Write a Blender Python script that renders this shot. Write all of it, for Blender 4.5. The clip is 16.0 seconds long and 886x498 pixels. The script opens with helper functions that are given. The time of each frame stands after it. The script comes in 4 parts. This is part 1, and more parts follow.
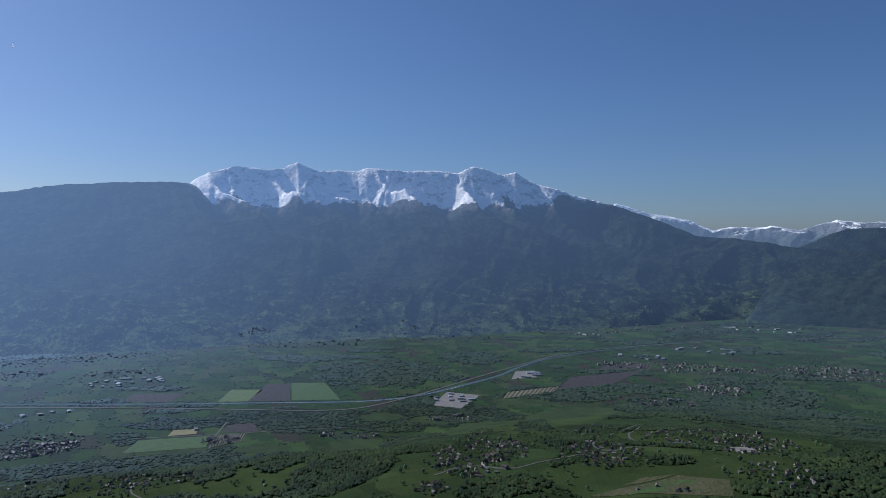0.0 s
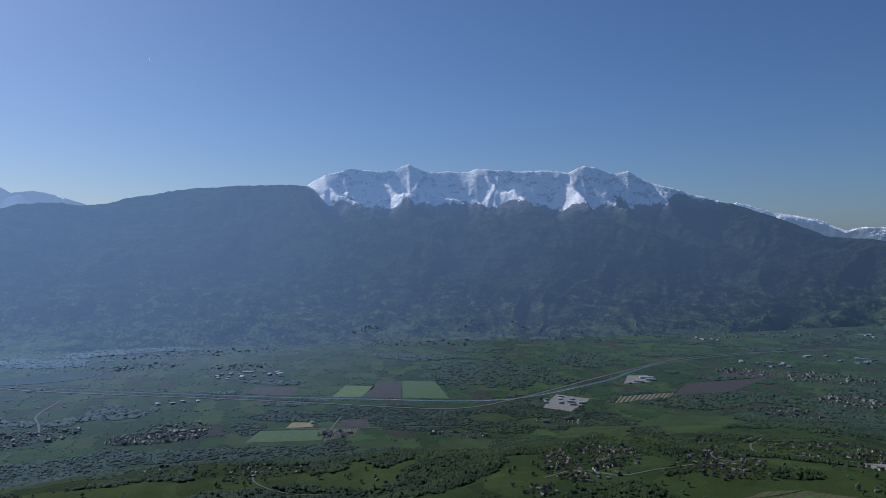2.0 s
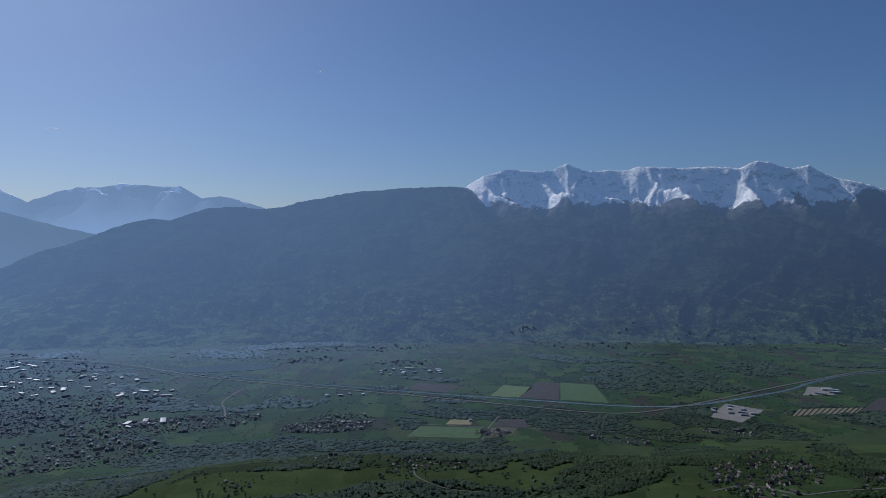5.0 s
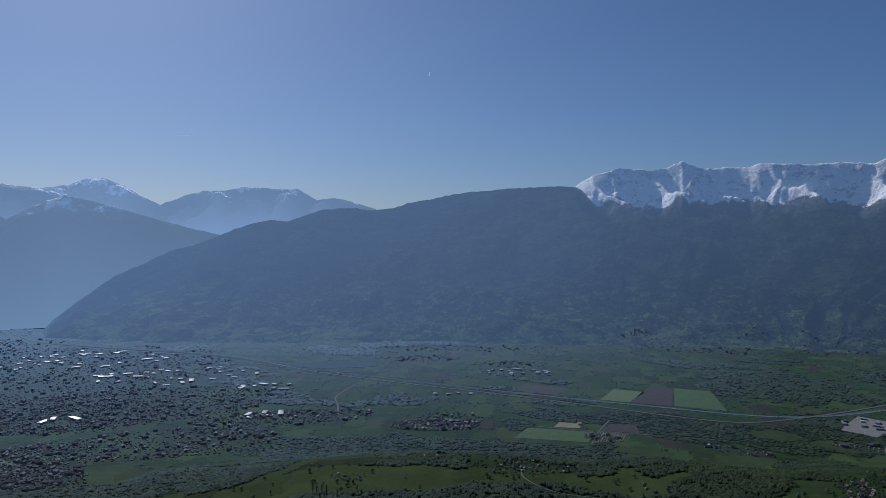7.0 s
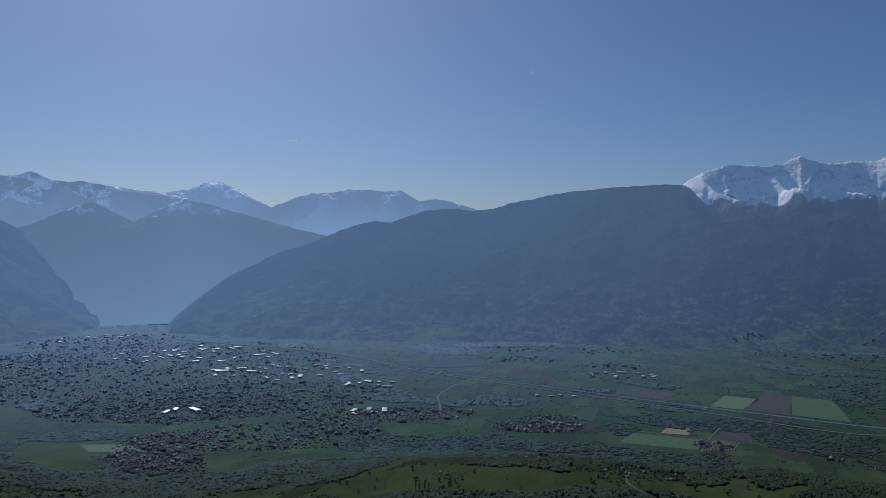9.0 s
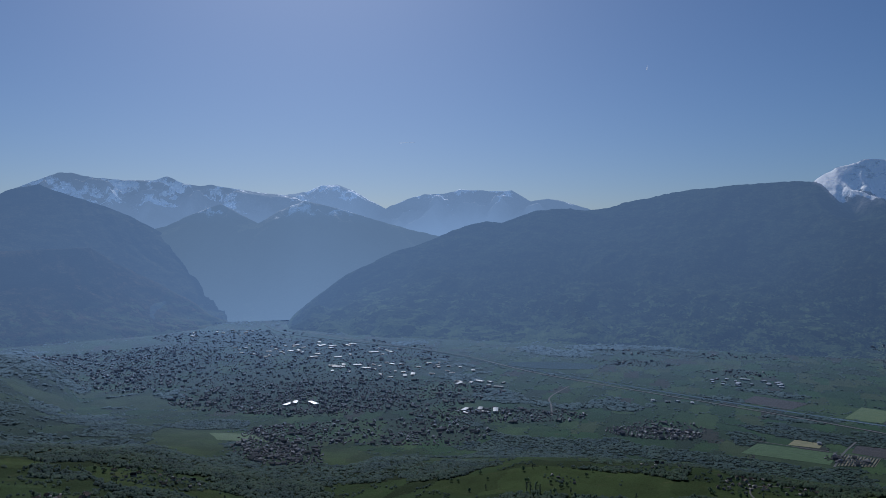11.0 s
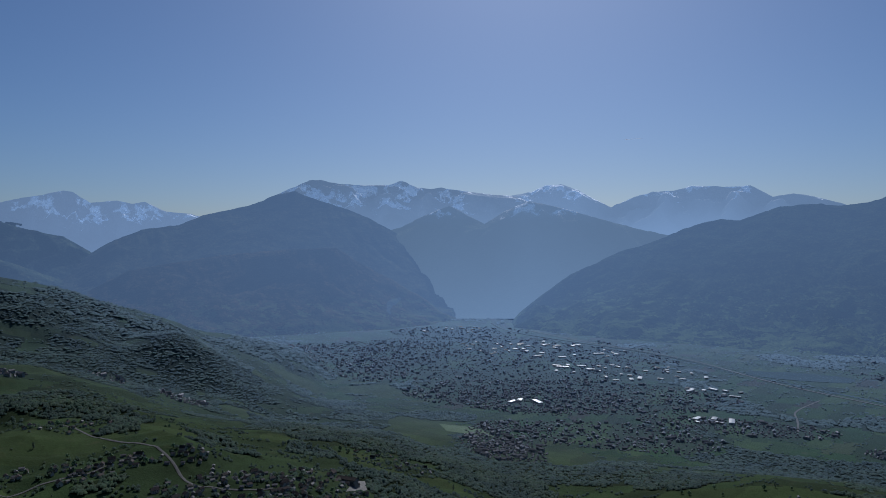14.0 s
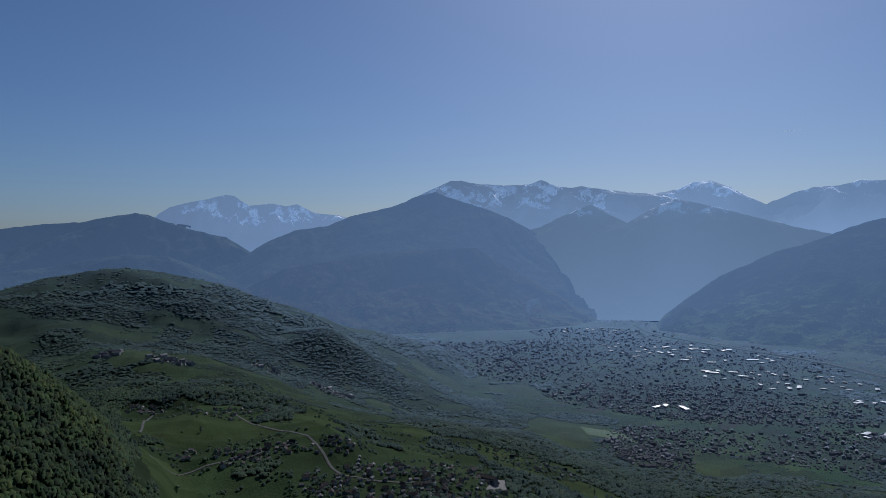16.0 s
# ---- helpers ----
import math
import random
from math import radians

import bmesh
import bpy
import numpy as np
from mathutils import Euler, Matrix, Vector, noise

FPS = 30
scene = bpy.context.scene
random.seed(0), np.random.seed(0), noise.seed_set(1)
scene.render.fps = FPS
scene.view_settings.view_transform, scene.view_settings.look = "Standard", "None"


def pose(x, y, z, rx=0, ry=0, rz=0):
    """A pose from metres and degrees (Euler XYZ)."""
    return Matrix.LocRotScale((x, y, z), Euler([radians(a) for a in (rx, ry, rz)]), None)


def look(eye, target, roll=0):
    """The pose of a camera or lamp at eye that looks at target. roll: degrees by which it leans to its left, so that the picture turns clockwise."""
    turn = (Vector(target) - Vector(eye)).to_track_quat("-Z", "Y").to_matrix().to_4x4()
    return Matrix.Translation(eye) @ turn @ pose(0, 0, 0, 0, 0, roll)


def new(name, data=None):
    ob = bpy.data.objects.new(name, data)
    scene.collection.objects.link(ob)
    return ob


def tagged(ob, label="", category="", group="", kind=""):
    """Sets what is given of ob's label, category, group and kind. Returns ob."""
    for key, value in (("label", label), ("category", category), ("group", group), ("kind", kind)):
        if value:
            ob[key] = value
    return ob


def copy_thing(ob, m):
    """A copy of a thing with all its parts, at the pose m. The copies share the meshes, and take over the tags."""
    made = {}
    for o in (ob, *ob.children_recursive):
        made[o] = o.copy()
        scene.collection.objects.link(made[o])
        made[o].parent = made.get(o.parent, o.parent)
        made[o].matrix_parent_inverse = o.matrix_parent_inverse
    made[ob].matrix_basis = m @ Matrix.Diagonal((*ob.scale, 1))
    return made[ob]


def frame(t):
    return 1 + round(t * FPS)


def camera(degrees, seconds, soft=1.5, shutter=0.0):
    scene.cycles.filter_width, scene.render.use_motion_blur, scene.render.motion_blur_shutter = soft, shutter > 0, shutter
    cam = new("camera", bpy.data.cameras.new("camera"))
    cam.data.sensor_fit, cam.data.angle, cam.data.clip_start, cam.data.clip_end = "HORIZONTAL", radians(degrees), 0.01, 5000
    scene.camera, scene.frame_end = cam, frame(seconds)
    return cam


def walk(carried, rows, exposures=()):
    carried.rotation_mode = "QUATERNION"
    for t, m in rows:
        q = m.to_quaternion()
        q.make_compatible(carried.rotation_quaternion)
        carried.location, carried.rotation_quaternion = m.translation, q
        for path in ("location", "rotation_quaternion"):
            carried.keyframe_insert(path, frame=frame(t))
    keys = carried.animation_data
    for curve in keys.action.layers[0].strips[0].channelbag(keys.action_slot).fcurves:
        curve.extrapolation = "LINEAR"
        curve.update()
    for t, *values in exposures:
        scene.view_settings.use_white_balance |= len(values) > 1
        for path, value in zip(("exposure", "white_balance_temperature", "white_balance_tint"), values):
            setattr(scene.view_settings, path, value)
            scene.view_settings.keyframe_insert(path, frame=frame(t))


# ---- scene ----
cam = camera(62.83, 16.0, soft=0.9)
EXPOSURES = [(0, 0.17, 5650, 13), (3.5, -0.1, 5680, 12), (7, -0.36, 5620, 12), (11, -0.4, 5600, 11), (13.5, -0.4, 5600, 11), (16, -0.38, 5650, 12)]
ROWS = [  # seconds, yaw, pitch, roll
    (0, -0.00, -0.49, -0.00), (0.5, 2.18, -0.46, -0.06), (1, 4.32, -0.46, -0.05), (1.5, 6.47, -0.45, -0.06),
    (2, 8.62, -0.45, -0.04), (2.5, 10.77, -0.45, -0.05), (3, 12.90, -0.44, -0.06), (3.5, 14.89, -0.44, -0.05),
    (4, 16.86, -0.44, -0.01), (6.5, 27.46, -0.39, -0.02), (7, 29.54, -0.39, -0.04), (7.5, 31.60, -0.38, -0.00),
    (8, 33.69, -0.38, 0.03), (8.5, 35.63, -0.37, 0.06), (11, 46.30, -0.33, 0.04), (11.5, 48.99, -0.33, 0.05),
    (12, 51.71, -0.34, 0.10), (12.5, 54.93, -0.34, 0.10), (13, 57.92, -0.33, 0.13), (13.5, 61.07, -0.33, 0.17),
    (14, 63.86, -0.32, 0.16), (14.5, 66.60, -0.32, 0.20), (15, 69.35, -0.31, 0.22), (15.5, 72.11, -0.31, 0.20),
    (16, 74.84, -0.30, 0.23)]
walk(cam, [(t, pose(0, 0, 380, 90 + p, o, y)) for t, y, p, o in ROWS], exposures=EXPOSURES)

# ---- world and sun ----
SUN_BEARING, SUN_HEIGHT = 57.0, 38.0
world = bpy.data.worlds.new("sky")
scene.world = world
world.use_nodes = True
wn = world.node_tree.nodes
sky = wn.new("ShaderNodeTexSky")
sky.sky_type, sky.sun_disc = "NISHITA", False
sky.sun_elevation, sky.sun_rotation = radians(SUN_HEIGHT), radians(-SUN_BEARING)
sky.altitude, sky.air_density, sky.dust_density, sky.ozone_density = 1000, 1.0, 1.75, 7.0
wn["Background"].inputs["Strength"].default_value = 0.06
world.node_tree.links.new(sky.outputs["Color"], wn["Background"].inputs["Color"])
sun = new("sun", bpy.data.lights.new("sun", "SUN"))
sun.data.energy, sun.data.angle, sun.data.color = 3.75, radians(0.5), (1.0, 0.93, 0.82)
sb, sh = radians(SUN_BEARING), radians(SUN_HEIGHT)
to_sun = Vector((-math.sin(sb) * math.cos(sh), math.cos(sb) * math.cos(sh), math.sin(sh)))
sun.matrix_world = look(to_sun * 900, (0, 0, 0))

# ---- land form: the eye hangs at (0, 0, EYE); bearings are degrees left of +y ----
EYE = 380.0


def hash2(ix, iy, seed):
    n = (ix.astype(np.int64) * 374761393 + iy.astype(np.int64) * 668265263 + seed * 974711) & 0x7FFFFFFF
    n = ((n ^ (n >> 13)) * 1274126177) & 0x7FFFFFFF
    return ((n ^ (n >> 16)) & 0xFFFF) / 65535.0


def vnoise(x, y, seed=0):
    x0, y0 = np.floor(x), np.floor(y)
    u, v = x - x0, y - y0
    u, v = u * u * u * (u * (u * 6 - 15) + 10), v * v * v * (v * (v * 6 - 15) + 10)
    a, b = hash2(x0, y0, seed), hash2(x0 + 1, y0, seed)
    c, d = hash2(x0, y0 + 1, seed), hash2(x0 + 1, y0 + 1, seed)
    return (a + (b - a) * u) * (1 - v) + (c + (d - c) * u) * v


def fbm(x, y, octaves=4, seed=0, ridge=False):
    """Rolling noise about -1 to 1; ridge: sharp crests."""
    x, y = np.asarray(x, float), np.asarray(y, float)
    total, amp, norm = 0.0, 1.0, 0.0
    for k in range(octaves):
        n = vnoise(x * 2 ** k + 17.3 * k, y * 2 ** k - 9.1 * k, seed + k) * 2 - 1
        total = total + amp * ((1 - 2 * np.abs(n)) if ridge else n)
        norm, amp = norm + amp, amp * 0.5
    return total / norm


def smooth(a, b, v):
    t = np.clip((v - a) / (b - a), 0, 1)
    return t * t * (3 - 2 * t)


# bearing, bench height, where the bench ends, where the plain begins
BENCH = [(-40, 165, 700, 1950), (-20, 160, 700, 1900), (-5, 150, 750, 1650), (5, 130, 850, 1400), (15, 100, 950, 1300),
         (25, 95, 950, 1300), (35, 85, 950, 1350), (45, 80, 900, 1400), (55, 90, 800, 1600), (65, 150, 700, 1750),
         (72, 195, 650, 1900), (80, 195, 800, 2300), (90, 195, 1200, 2800), (100, 200, 1300, 3000), (115, 220, 1300, 3000)]
HILL = [(64, -14), (67.5, -11.8), (71.9, -10.3), (74.1, -9.2), (76.8, -7.8), (79.5, -7.0), (82, -6.5), (84, -5.7), (86, -4.9), (88, -4.2), (90.3, -3.3),
        (93, -2.5), (96, -2.2), (100, -2.2), (104, -2.5), (108, -3.6), (115, -4)]
SPUR = [(93, -27), (95, -23), (97, -18.5), (100, -12.5), (103, -9.2), (106, -6.8), (112, -4.5), (120, -3)]

# wooded knolls: bearing, distance, height of the top, half width
KNOLLS = [(85.0, 1680, 184, 120), (97, 1250, 205, 180)]


def land(bearing, r):
    """Height of the ground at a bearing and a distance."""
    th = np.asarray(bearing, float)
    r = np.asarray(r, float)
    b = np.array(BENCH, float)
    zb, r1, r2 = (np.interp(th, b[:, 0], b[:, k]) for k in (1, 2, 3))
    x, y = -r * np.sin(np.radians(th)), r * np.cos(np.radians(th))
    fall = 1 - smooth(0, 1, (r - r1) / (r2 - r1))
    fall = fall + ((1 - np.clip((r - 0.75 * r1) / (r2 - 0.75 * r1), 0, 1)) ** 1.35 - fall) * smooth(38, 58, th)
    z = zb * fall + np.clip(500 - r, 0, 500) * 0.1
    hill = np.array(HILL)
    rh = np.interp(th, [66, 75, 90, 110], [2350, 2150, 1900, 1800])
    zc = EYE + rh * np.tan(np.radians(np.interp(th, hill[:, 0], hill[:, 1])))
    w = np.where(r < rh, 420.0, 500.0)
    bump = np.exp(-((r - rh) / w) ** 2) * smooth(67, 73, th)
    z = z + np.maximum(zc - z, 0) * bump
    for kb, kr, kz, kw in KNOLLS:
        kx, ky = -kr * math.sin(radians(kb)), kr * math.cos(radians(kb))
        z = z + np.maximum(kz - z, 0) * np.exp(-((x - kx) ** 2 + (y - ky) ** 2) / kw ** 2)
    spur = np.array(SPUR)
    zs = EYE + 430 * np.tan(np.radians(np.interp(th, spur[:, 0], spur[:, 1])))
    z = z + np.maximum(zs - z, 0) * np.exp(-((r - 430) / np.where(r < 430, 260.0, 190.0)) ** 2) * smooth(92, 96, th)
    rough = smooth(0, 60, z) * smooth(250, 600, r)
    z = z + rough * ((19 + 11 * smooth(58, 72, th)) * fbm(x / 330, y / 330, 4, 5) + 9 * fbm(x / 110, y / 110, 3, 9, True) * smooth(110, 240, z))
    # the mountainside behind the eye
    behind = smooth(70, 110, np.abs((th - 35 + 180) % 360 - 180))
    return z + behind * np.clip(r - 250, 0, None) * 0.42 * smooth(250, 900, r)

# ---- the plan: where things lie ----
# open meadows: x, y, half width, half depth, bearing
MEADOWS_A = [(-202, 849, 81, 47, 13), (238, 1414, 97, 240, -10), (165, 669, 70, 43, -14), (180, 628, 76, 23, -16), (-36, 715, 17, 42, 3),
    (421, 847, 38, 82, -26), (197, 1729, 81, 50, -7), (269, 940, 45, 76, -16), (-229, 866, 97, 52, 15), (-414, 782, 96, 37, 28),
    (-40, 747, 32, 52, 3), (-144, 1369, 75, 37, 6), (-545, 728, 134, 60, 37), (-756, -47, 81, 60, 94), (-575, -60, 22, 55, 96),
    (-797, 73, 28, 88, 85), (-1269, 595, 53, 124, 65), (-1581, 3, 61, 18, 90), (-2085, 287, 66, 20, 82)]
MEADOWS_B = [(-1231, -178, 39, 68, 98), (-1625, 301, 77, 104, 80), (-1631, 518, 68, 40, 72), (-1289, 593, 75, 120, 65),
    (-598, 693, 107, 54, 41), (-1713, 727, 80, 75, 67), (-1768, 798, 75, 68, 66), (-1240, -86, 59, 24, 94), (249, 732, 109, 99, -19),
    (136, 1268, 48, 245, -6), (-13, 1555, 61, 39, 0)]
MEADOWS_C = [
    (-764, -51, 46, 59, 94), (-812, 74, 27, 109, 85), (-1196, 534, 62, 98, 66), (-772, 281, 40, 76, 70), (-1795, 686, 105, 68, 69),
    (-1941, 665, 88, 60, 71), (-1016, 720, 50, 72, 55), (-1501, 148, 66, 14, 84), (-1352, 262, 52, 57, 79), (-1473, -228, 71, 20, 99),
    (-1147, -128, 36, 16, 96), (-1571, -135, 50, 12, 95), (-1802, 472, 71, 74, 75), (-746, 361, 29, 30, 64), (-3991, 250, 142, 500, 86),
    (-3742, 652, 114, 174, 80)]
MEADOWS_D = [
    (-1573, -1, 43, 13, 90), (-1451, 230, 44, 18, 81), (-896, 213, 25, 37, 77), (-994, 719, 47, 77, 54), (-1166, 541, 45, 106, 65),
    (-1406, 1170, 40, 26, 50), (-197, 858, 64, 31, 13), (-352, 811, 92, 28, 23), (-18, 739, 26, 30, 1), (155, 679, 65, 25, -13),
    (287, 1504, 108, 212, -11), (-137, 1580, 49, 41, 5), (84, 1377, 89, 148, -4), (-338, 1334, 63, 23, 14), (-487, 1323, 71, 39, 20),
    (-156, 1323, 63, 54, 7)]
MEADOWS = MEADOWS_A + MEADOWS_B + MEADOWS_C + MEADOWS_D
# woods
FORESTS_A = [(-117, 817, 64, 73, 8), (50, 671, 37, 27, -4), (-404, 1127, 239, 189, 20), (-127, 1037, 57, 273, 7), (-157, 2144, 141, 166, 4),
    (-378, 1625, 97, 40, 13), (-1150, 997, 166, 60, 49), (-610, 1220, 170, 34, 27), (-883, 1067, 119, 62, 40),
    (-1675, -127, 221, 62, 94), (-1665, -274, 155, 66, 99), (-1590, 122, 87, 22, 86), (-1554, 49, 132, 28, 88),
    (-1211, 303, 77, 40, 76), (-1201, 184, 55, 58, 81), (-888, 408, 69, 36, 65), (506, 1875, 136, 52, -15), (304, 1806, 114, 55, -10),
    (690, 1618, 206, 85, -23)]
FORESTS_B = [(706, 1300, 81, 201, -29), (499, 1372, 63, 178, -20), (-986, 279, 88, 26, 74), (-1045, 17, 98, 24, 89), (-1209, 336, 129, 146, 74),
    (-1604, 247, 140, 147, 81), (372, 657, 29, 49, -30), (-284, 2218, 104, 92, 7), (489, 2119, 102, 47, -13),
    (-805, 1724, 89, 29, 25), (-1000, -132, 55, 58, 97), (-385, 748, 18, 21, 27), (-1545, -274, 110, 32, 100),
    (-2608, 525, 64, 650, 79)]
FORESTS_C = [
    (-1748, 147, 73, 136, 85), (-1513, -1, 72, 36, 90), (-1951, 370, 89, 76, 79), (-1390, 107, 60, 49, 86), (-1210, 287, 62, 194, 77),
    (-1553, 498, 75, 108, 72), (-1132, 334, 40, 188, 74), (-962, 377, 44, 52, 69), (-1627, -109, 84, 15, 94), (-1614, -249, 68, 40, 99),
    (-799, 341, 30, 48, 67), (-815, 633, 59, 45, 52), (-1073, -37, 57, 36, 92), (-1432, -160, 53, 30, 96), (-3221, 611, 124, 136, 79),
    (-2027, 599, 98, 59, 74)]
FORESTS_D = [
    (-836, 530, 29, 58, 58), (-817, 16, 14, 28, 89), (-1012, 549, 27, 53, 62), (-865, 1037, 116, 80, 40), (-751, 737, 71, 86, 46),
    (-1403, 682, 85, 68, 64), (-778, 1171, 66, 57, 34), (-1801, 798, 68, 69, 66), (-839, 698, 63, 37, 50), (-369, 754, 57, 24, 26),
    (-681, 1017, 56, 182, 34), (-673, 1204, 62, 42, 29), (-395, 1074, 122, 208, 20), (-246, 1108, 44, 226, 12), (-105, 834, 49, 72, 7),
    (-160, 778, 67, 24, 12)]
FORESTS_E = [
    (-436, 1617, 57, 46, 15), (-597, 1662, 77, 43, 20), (-148, 2096, 178, 216, 4), (91, 2394, 110, 128, -2), (-619, 1415, 32, 51, 24),
    (-105, 1485, 70, 41, 4), (-90, 1338, 27, 81, 4), (317, 1808, 121, 74, -10), (460, 1484, 79, 229, -17), (641, 1703, 71, 146, -21),
    (674, 1551, 93, 106, -23), (844, 1765, 69, 144, -26), (819, 1949, 104, 82, -23), (61, 659, 35, 22, -5), (228, 718, 20, 18, -18),
    (154, 1258, 28, 244, -7)]
FORESTS = FORESTS_A + FORESTS_B + FORESTS_C + FORESTS_D + FORESTS_E
# hamlets on the benches, with a number of houses
HAMLETS_A = [(-593, 182, 32, 64, 74, 26), (-812, 328, 38, 48, 68, 10), (42, 811, 43, 84, -3, 60), (166, 770, 37, 56, -12, 34), (331, 930, 57, 67, -20, 30), (368, 848, 43, 64, -23, 20),
    (306, 658, 31, 34, -25, 12), (214, 1029, 26, 105, -12, 8), (55, 1065, 31, 146, -3, 8), (-13, 695, 15, 19, 1, 6),
    (-371, 850, 30, 30, 24, 10), (-314, 871, 12, 18, 20, 4), (194, 628, 20, 11, -17, 2), (-581, 107, 51, 44, 80, 62),
    (-666, 20, 23, 17, 88, 12), (-653, -11, 18, 18, 91, 9), (-897, -111, 21, 24, 97, 8)]
HAMLETS_B = [(-827, -19, 32, 26, 91, 8), (-666, -51, 7, 22, 94, 3), (-664, 81, 21, 15, 83, 8), (-514, 885, 39, 48, 30, 6),
    (-340, 855, 29, 16, 22, 8), (-548, 732, 21, 13, 37, 3), (-198, 821, 7, 8, 14, 2)]
HAMLETS = HAMLETS_A + HAMLETS_B
# towns on the plain, with a number of houses
TOWNS_A = [(713, 2197, 234, 84, -18, 150), (1143, 2105, 158, 113, -29, 170), (706, 1863, 70, 76, -21, 60), (524, 1695, 69, 66, -17, 40),
    (20, 1561, 55, 25, -1, 16), (-765, 1373, 73, 62, 29, 50), (-765, 1314, 89, 46, 30, 110), (-431, 1391, 34, 26, 17, 22),
    (-182, 1425, 56, 25, 7, 14), (-78, 2924, 341, 141, 2, 80), (544, 3087, 220, 119, -10, 60), (916, 3209, 234, 109, -16, 70),
    (-473, 2709, 257, 76, 10, 60), (-2166, 1205, 629, 505, 61, 1700), (-1500, 1081, 399, 195, 54, 800)]
TOWNS_B = [(-2430, 906, 296, 274, 70, 300), (-1148, 897, 230, 120, 52, 300), (-1040, 633, 63, 88, 59, 90), (-1084, 1206, 189, 68, 42, 200),
    (-2809, 1452, 294, 202, 63, 250), (-1198, -116, 37, 35, 96, 26), (-1236, -211, 19, 18, 100, 10), (-1363, 155, 43, 38, 83, 36),
    (-1118, 640, 51, 110, 60, 60), (-1432, 35, 33, 28, 89, 14), (-2098, 776, 119, 199, 70, 100), (-1471, 997, 206, 144, 56, 260),
    (-1258, 2052, 131, 71, 31, 50), (-950, 2098, 108, 65, 24, 40), (-1172, 704, 74, 158, 59, 90)]
TOWNS_C = [(-1239, 2321, 307, 75, 28, 70), (-743, 2855, 60, 30, 14, 28)]
TOWNS = TOWNS_A + TOWNS_B + TOWNS_C
# works and storehouses, with their number
SHEDS_A = [(22, 1767, 52, 51, -1, 9), (229, 2083, 46, 54, -6, 6), (-864, 1964, 109, 52, 24, 16), (648, 2401, 97, 49, -15, 9),
    (923, 2539, 126, 70, -20, 10), (-883, 1607, 50, 18, 29, 4), (601, 3009, 96, 38, -11, 5), (1413, 3146, 242, 89, -24, 12),
    (-2216, 1469, 350, 201, 56, 40), (-2909, 1476, 178, 130, 63, 12), (-1692, 1431, 224, 140, 50, 30), (-1484, 934, 48, 19, 58, 3),
    (-1354, 1440, 92, 47, 43, 8), (-1137, 1192, 45, 27, 44, 7), (-1148, 626, 29, 30, 61, 4)]
SHEDS_B = [(-497, 1470, 15, 10, 19, 1), (-1205, 622, 15, 12, 63, 1)]
SHEDS = SHEDS_A + SHEDS_B
# the lake
LAKE = [(-1410, 1824, 147, 87, 38), (-1341, 1911, 73, 67, 35)]
RIVER = [(-3631, 2223), (-3379, 1963), (-3053, 1756), (-2727, 1643), (-2346, 1690), (-1910, 1773), (-1542, 1715), (-1410, 1714), (-1117, 1702), (-869, 1703), (-643, 1703), (-408, 1720), (-194, 1727), (-61, 1791), (70, 1949), (172, 2081), (225, 2205), (347, 2389), (527, 2538), (898, 2768), (1410, 2935), (1883, 3084)]
HIGHWAY = [(-2733, 1755), (-2228, 1741), (-1815, 1791), (-1434, 1692), (-1293, 1673), (-986, 1666), (-851, 1667), (-561, 1656), (-286, 1633), (-186, 1656), (-88, 1772), (-6, 1888), (106, 2063), (259, 2277), (397, 2472), (652, 2647), (1006, 2769), (1377, 2866), (1792, 2934)]
ROAD_A = [(182, 775), (162, 810), (219, 965), (351, 1197), (258, 997), (233, 911), (244, 877), (289, 888), (337, 837), (340, 797), (375, 754)]
ROAD_B = [(-8, 736), (27, 756), (64, 703), (99, 723), (143, 744), (182, 775), (289, 888)]
ROAD_C = [(-600, -93), (-713, -96), (-794, -102), (-863, -107), (-885, -86)]
ROAD_D = [(-847, -23), (-781, 7), (-727, 33), (-691, 55), (-660, 65), (-616, 70), (-579, 88), (-580, 135)]
ROAD_E = [(-248, 786), (-294, 782), (-331, 794), (-359, 825), (-362, 859), (-327, 881)]
ROAD_F = [(-604, 1404), (-451, 1431), (-304, 1471), (-180, 1493)]
ROAD_G = [(-432, 1336), (-450, 1435), (-458, 1537)]
ROAD_H = [(-996, 1285), (-1066, 1375), (-1124, 1432), (-1174, 1594)]
ROAD_I = [(-449, -62), (-601, -74), (-634, -40), (-649, -9), (-667, 16)]
POPLARS = [(-551, 663), (-546, 664), (-539, 665), (-533, 666)]
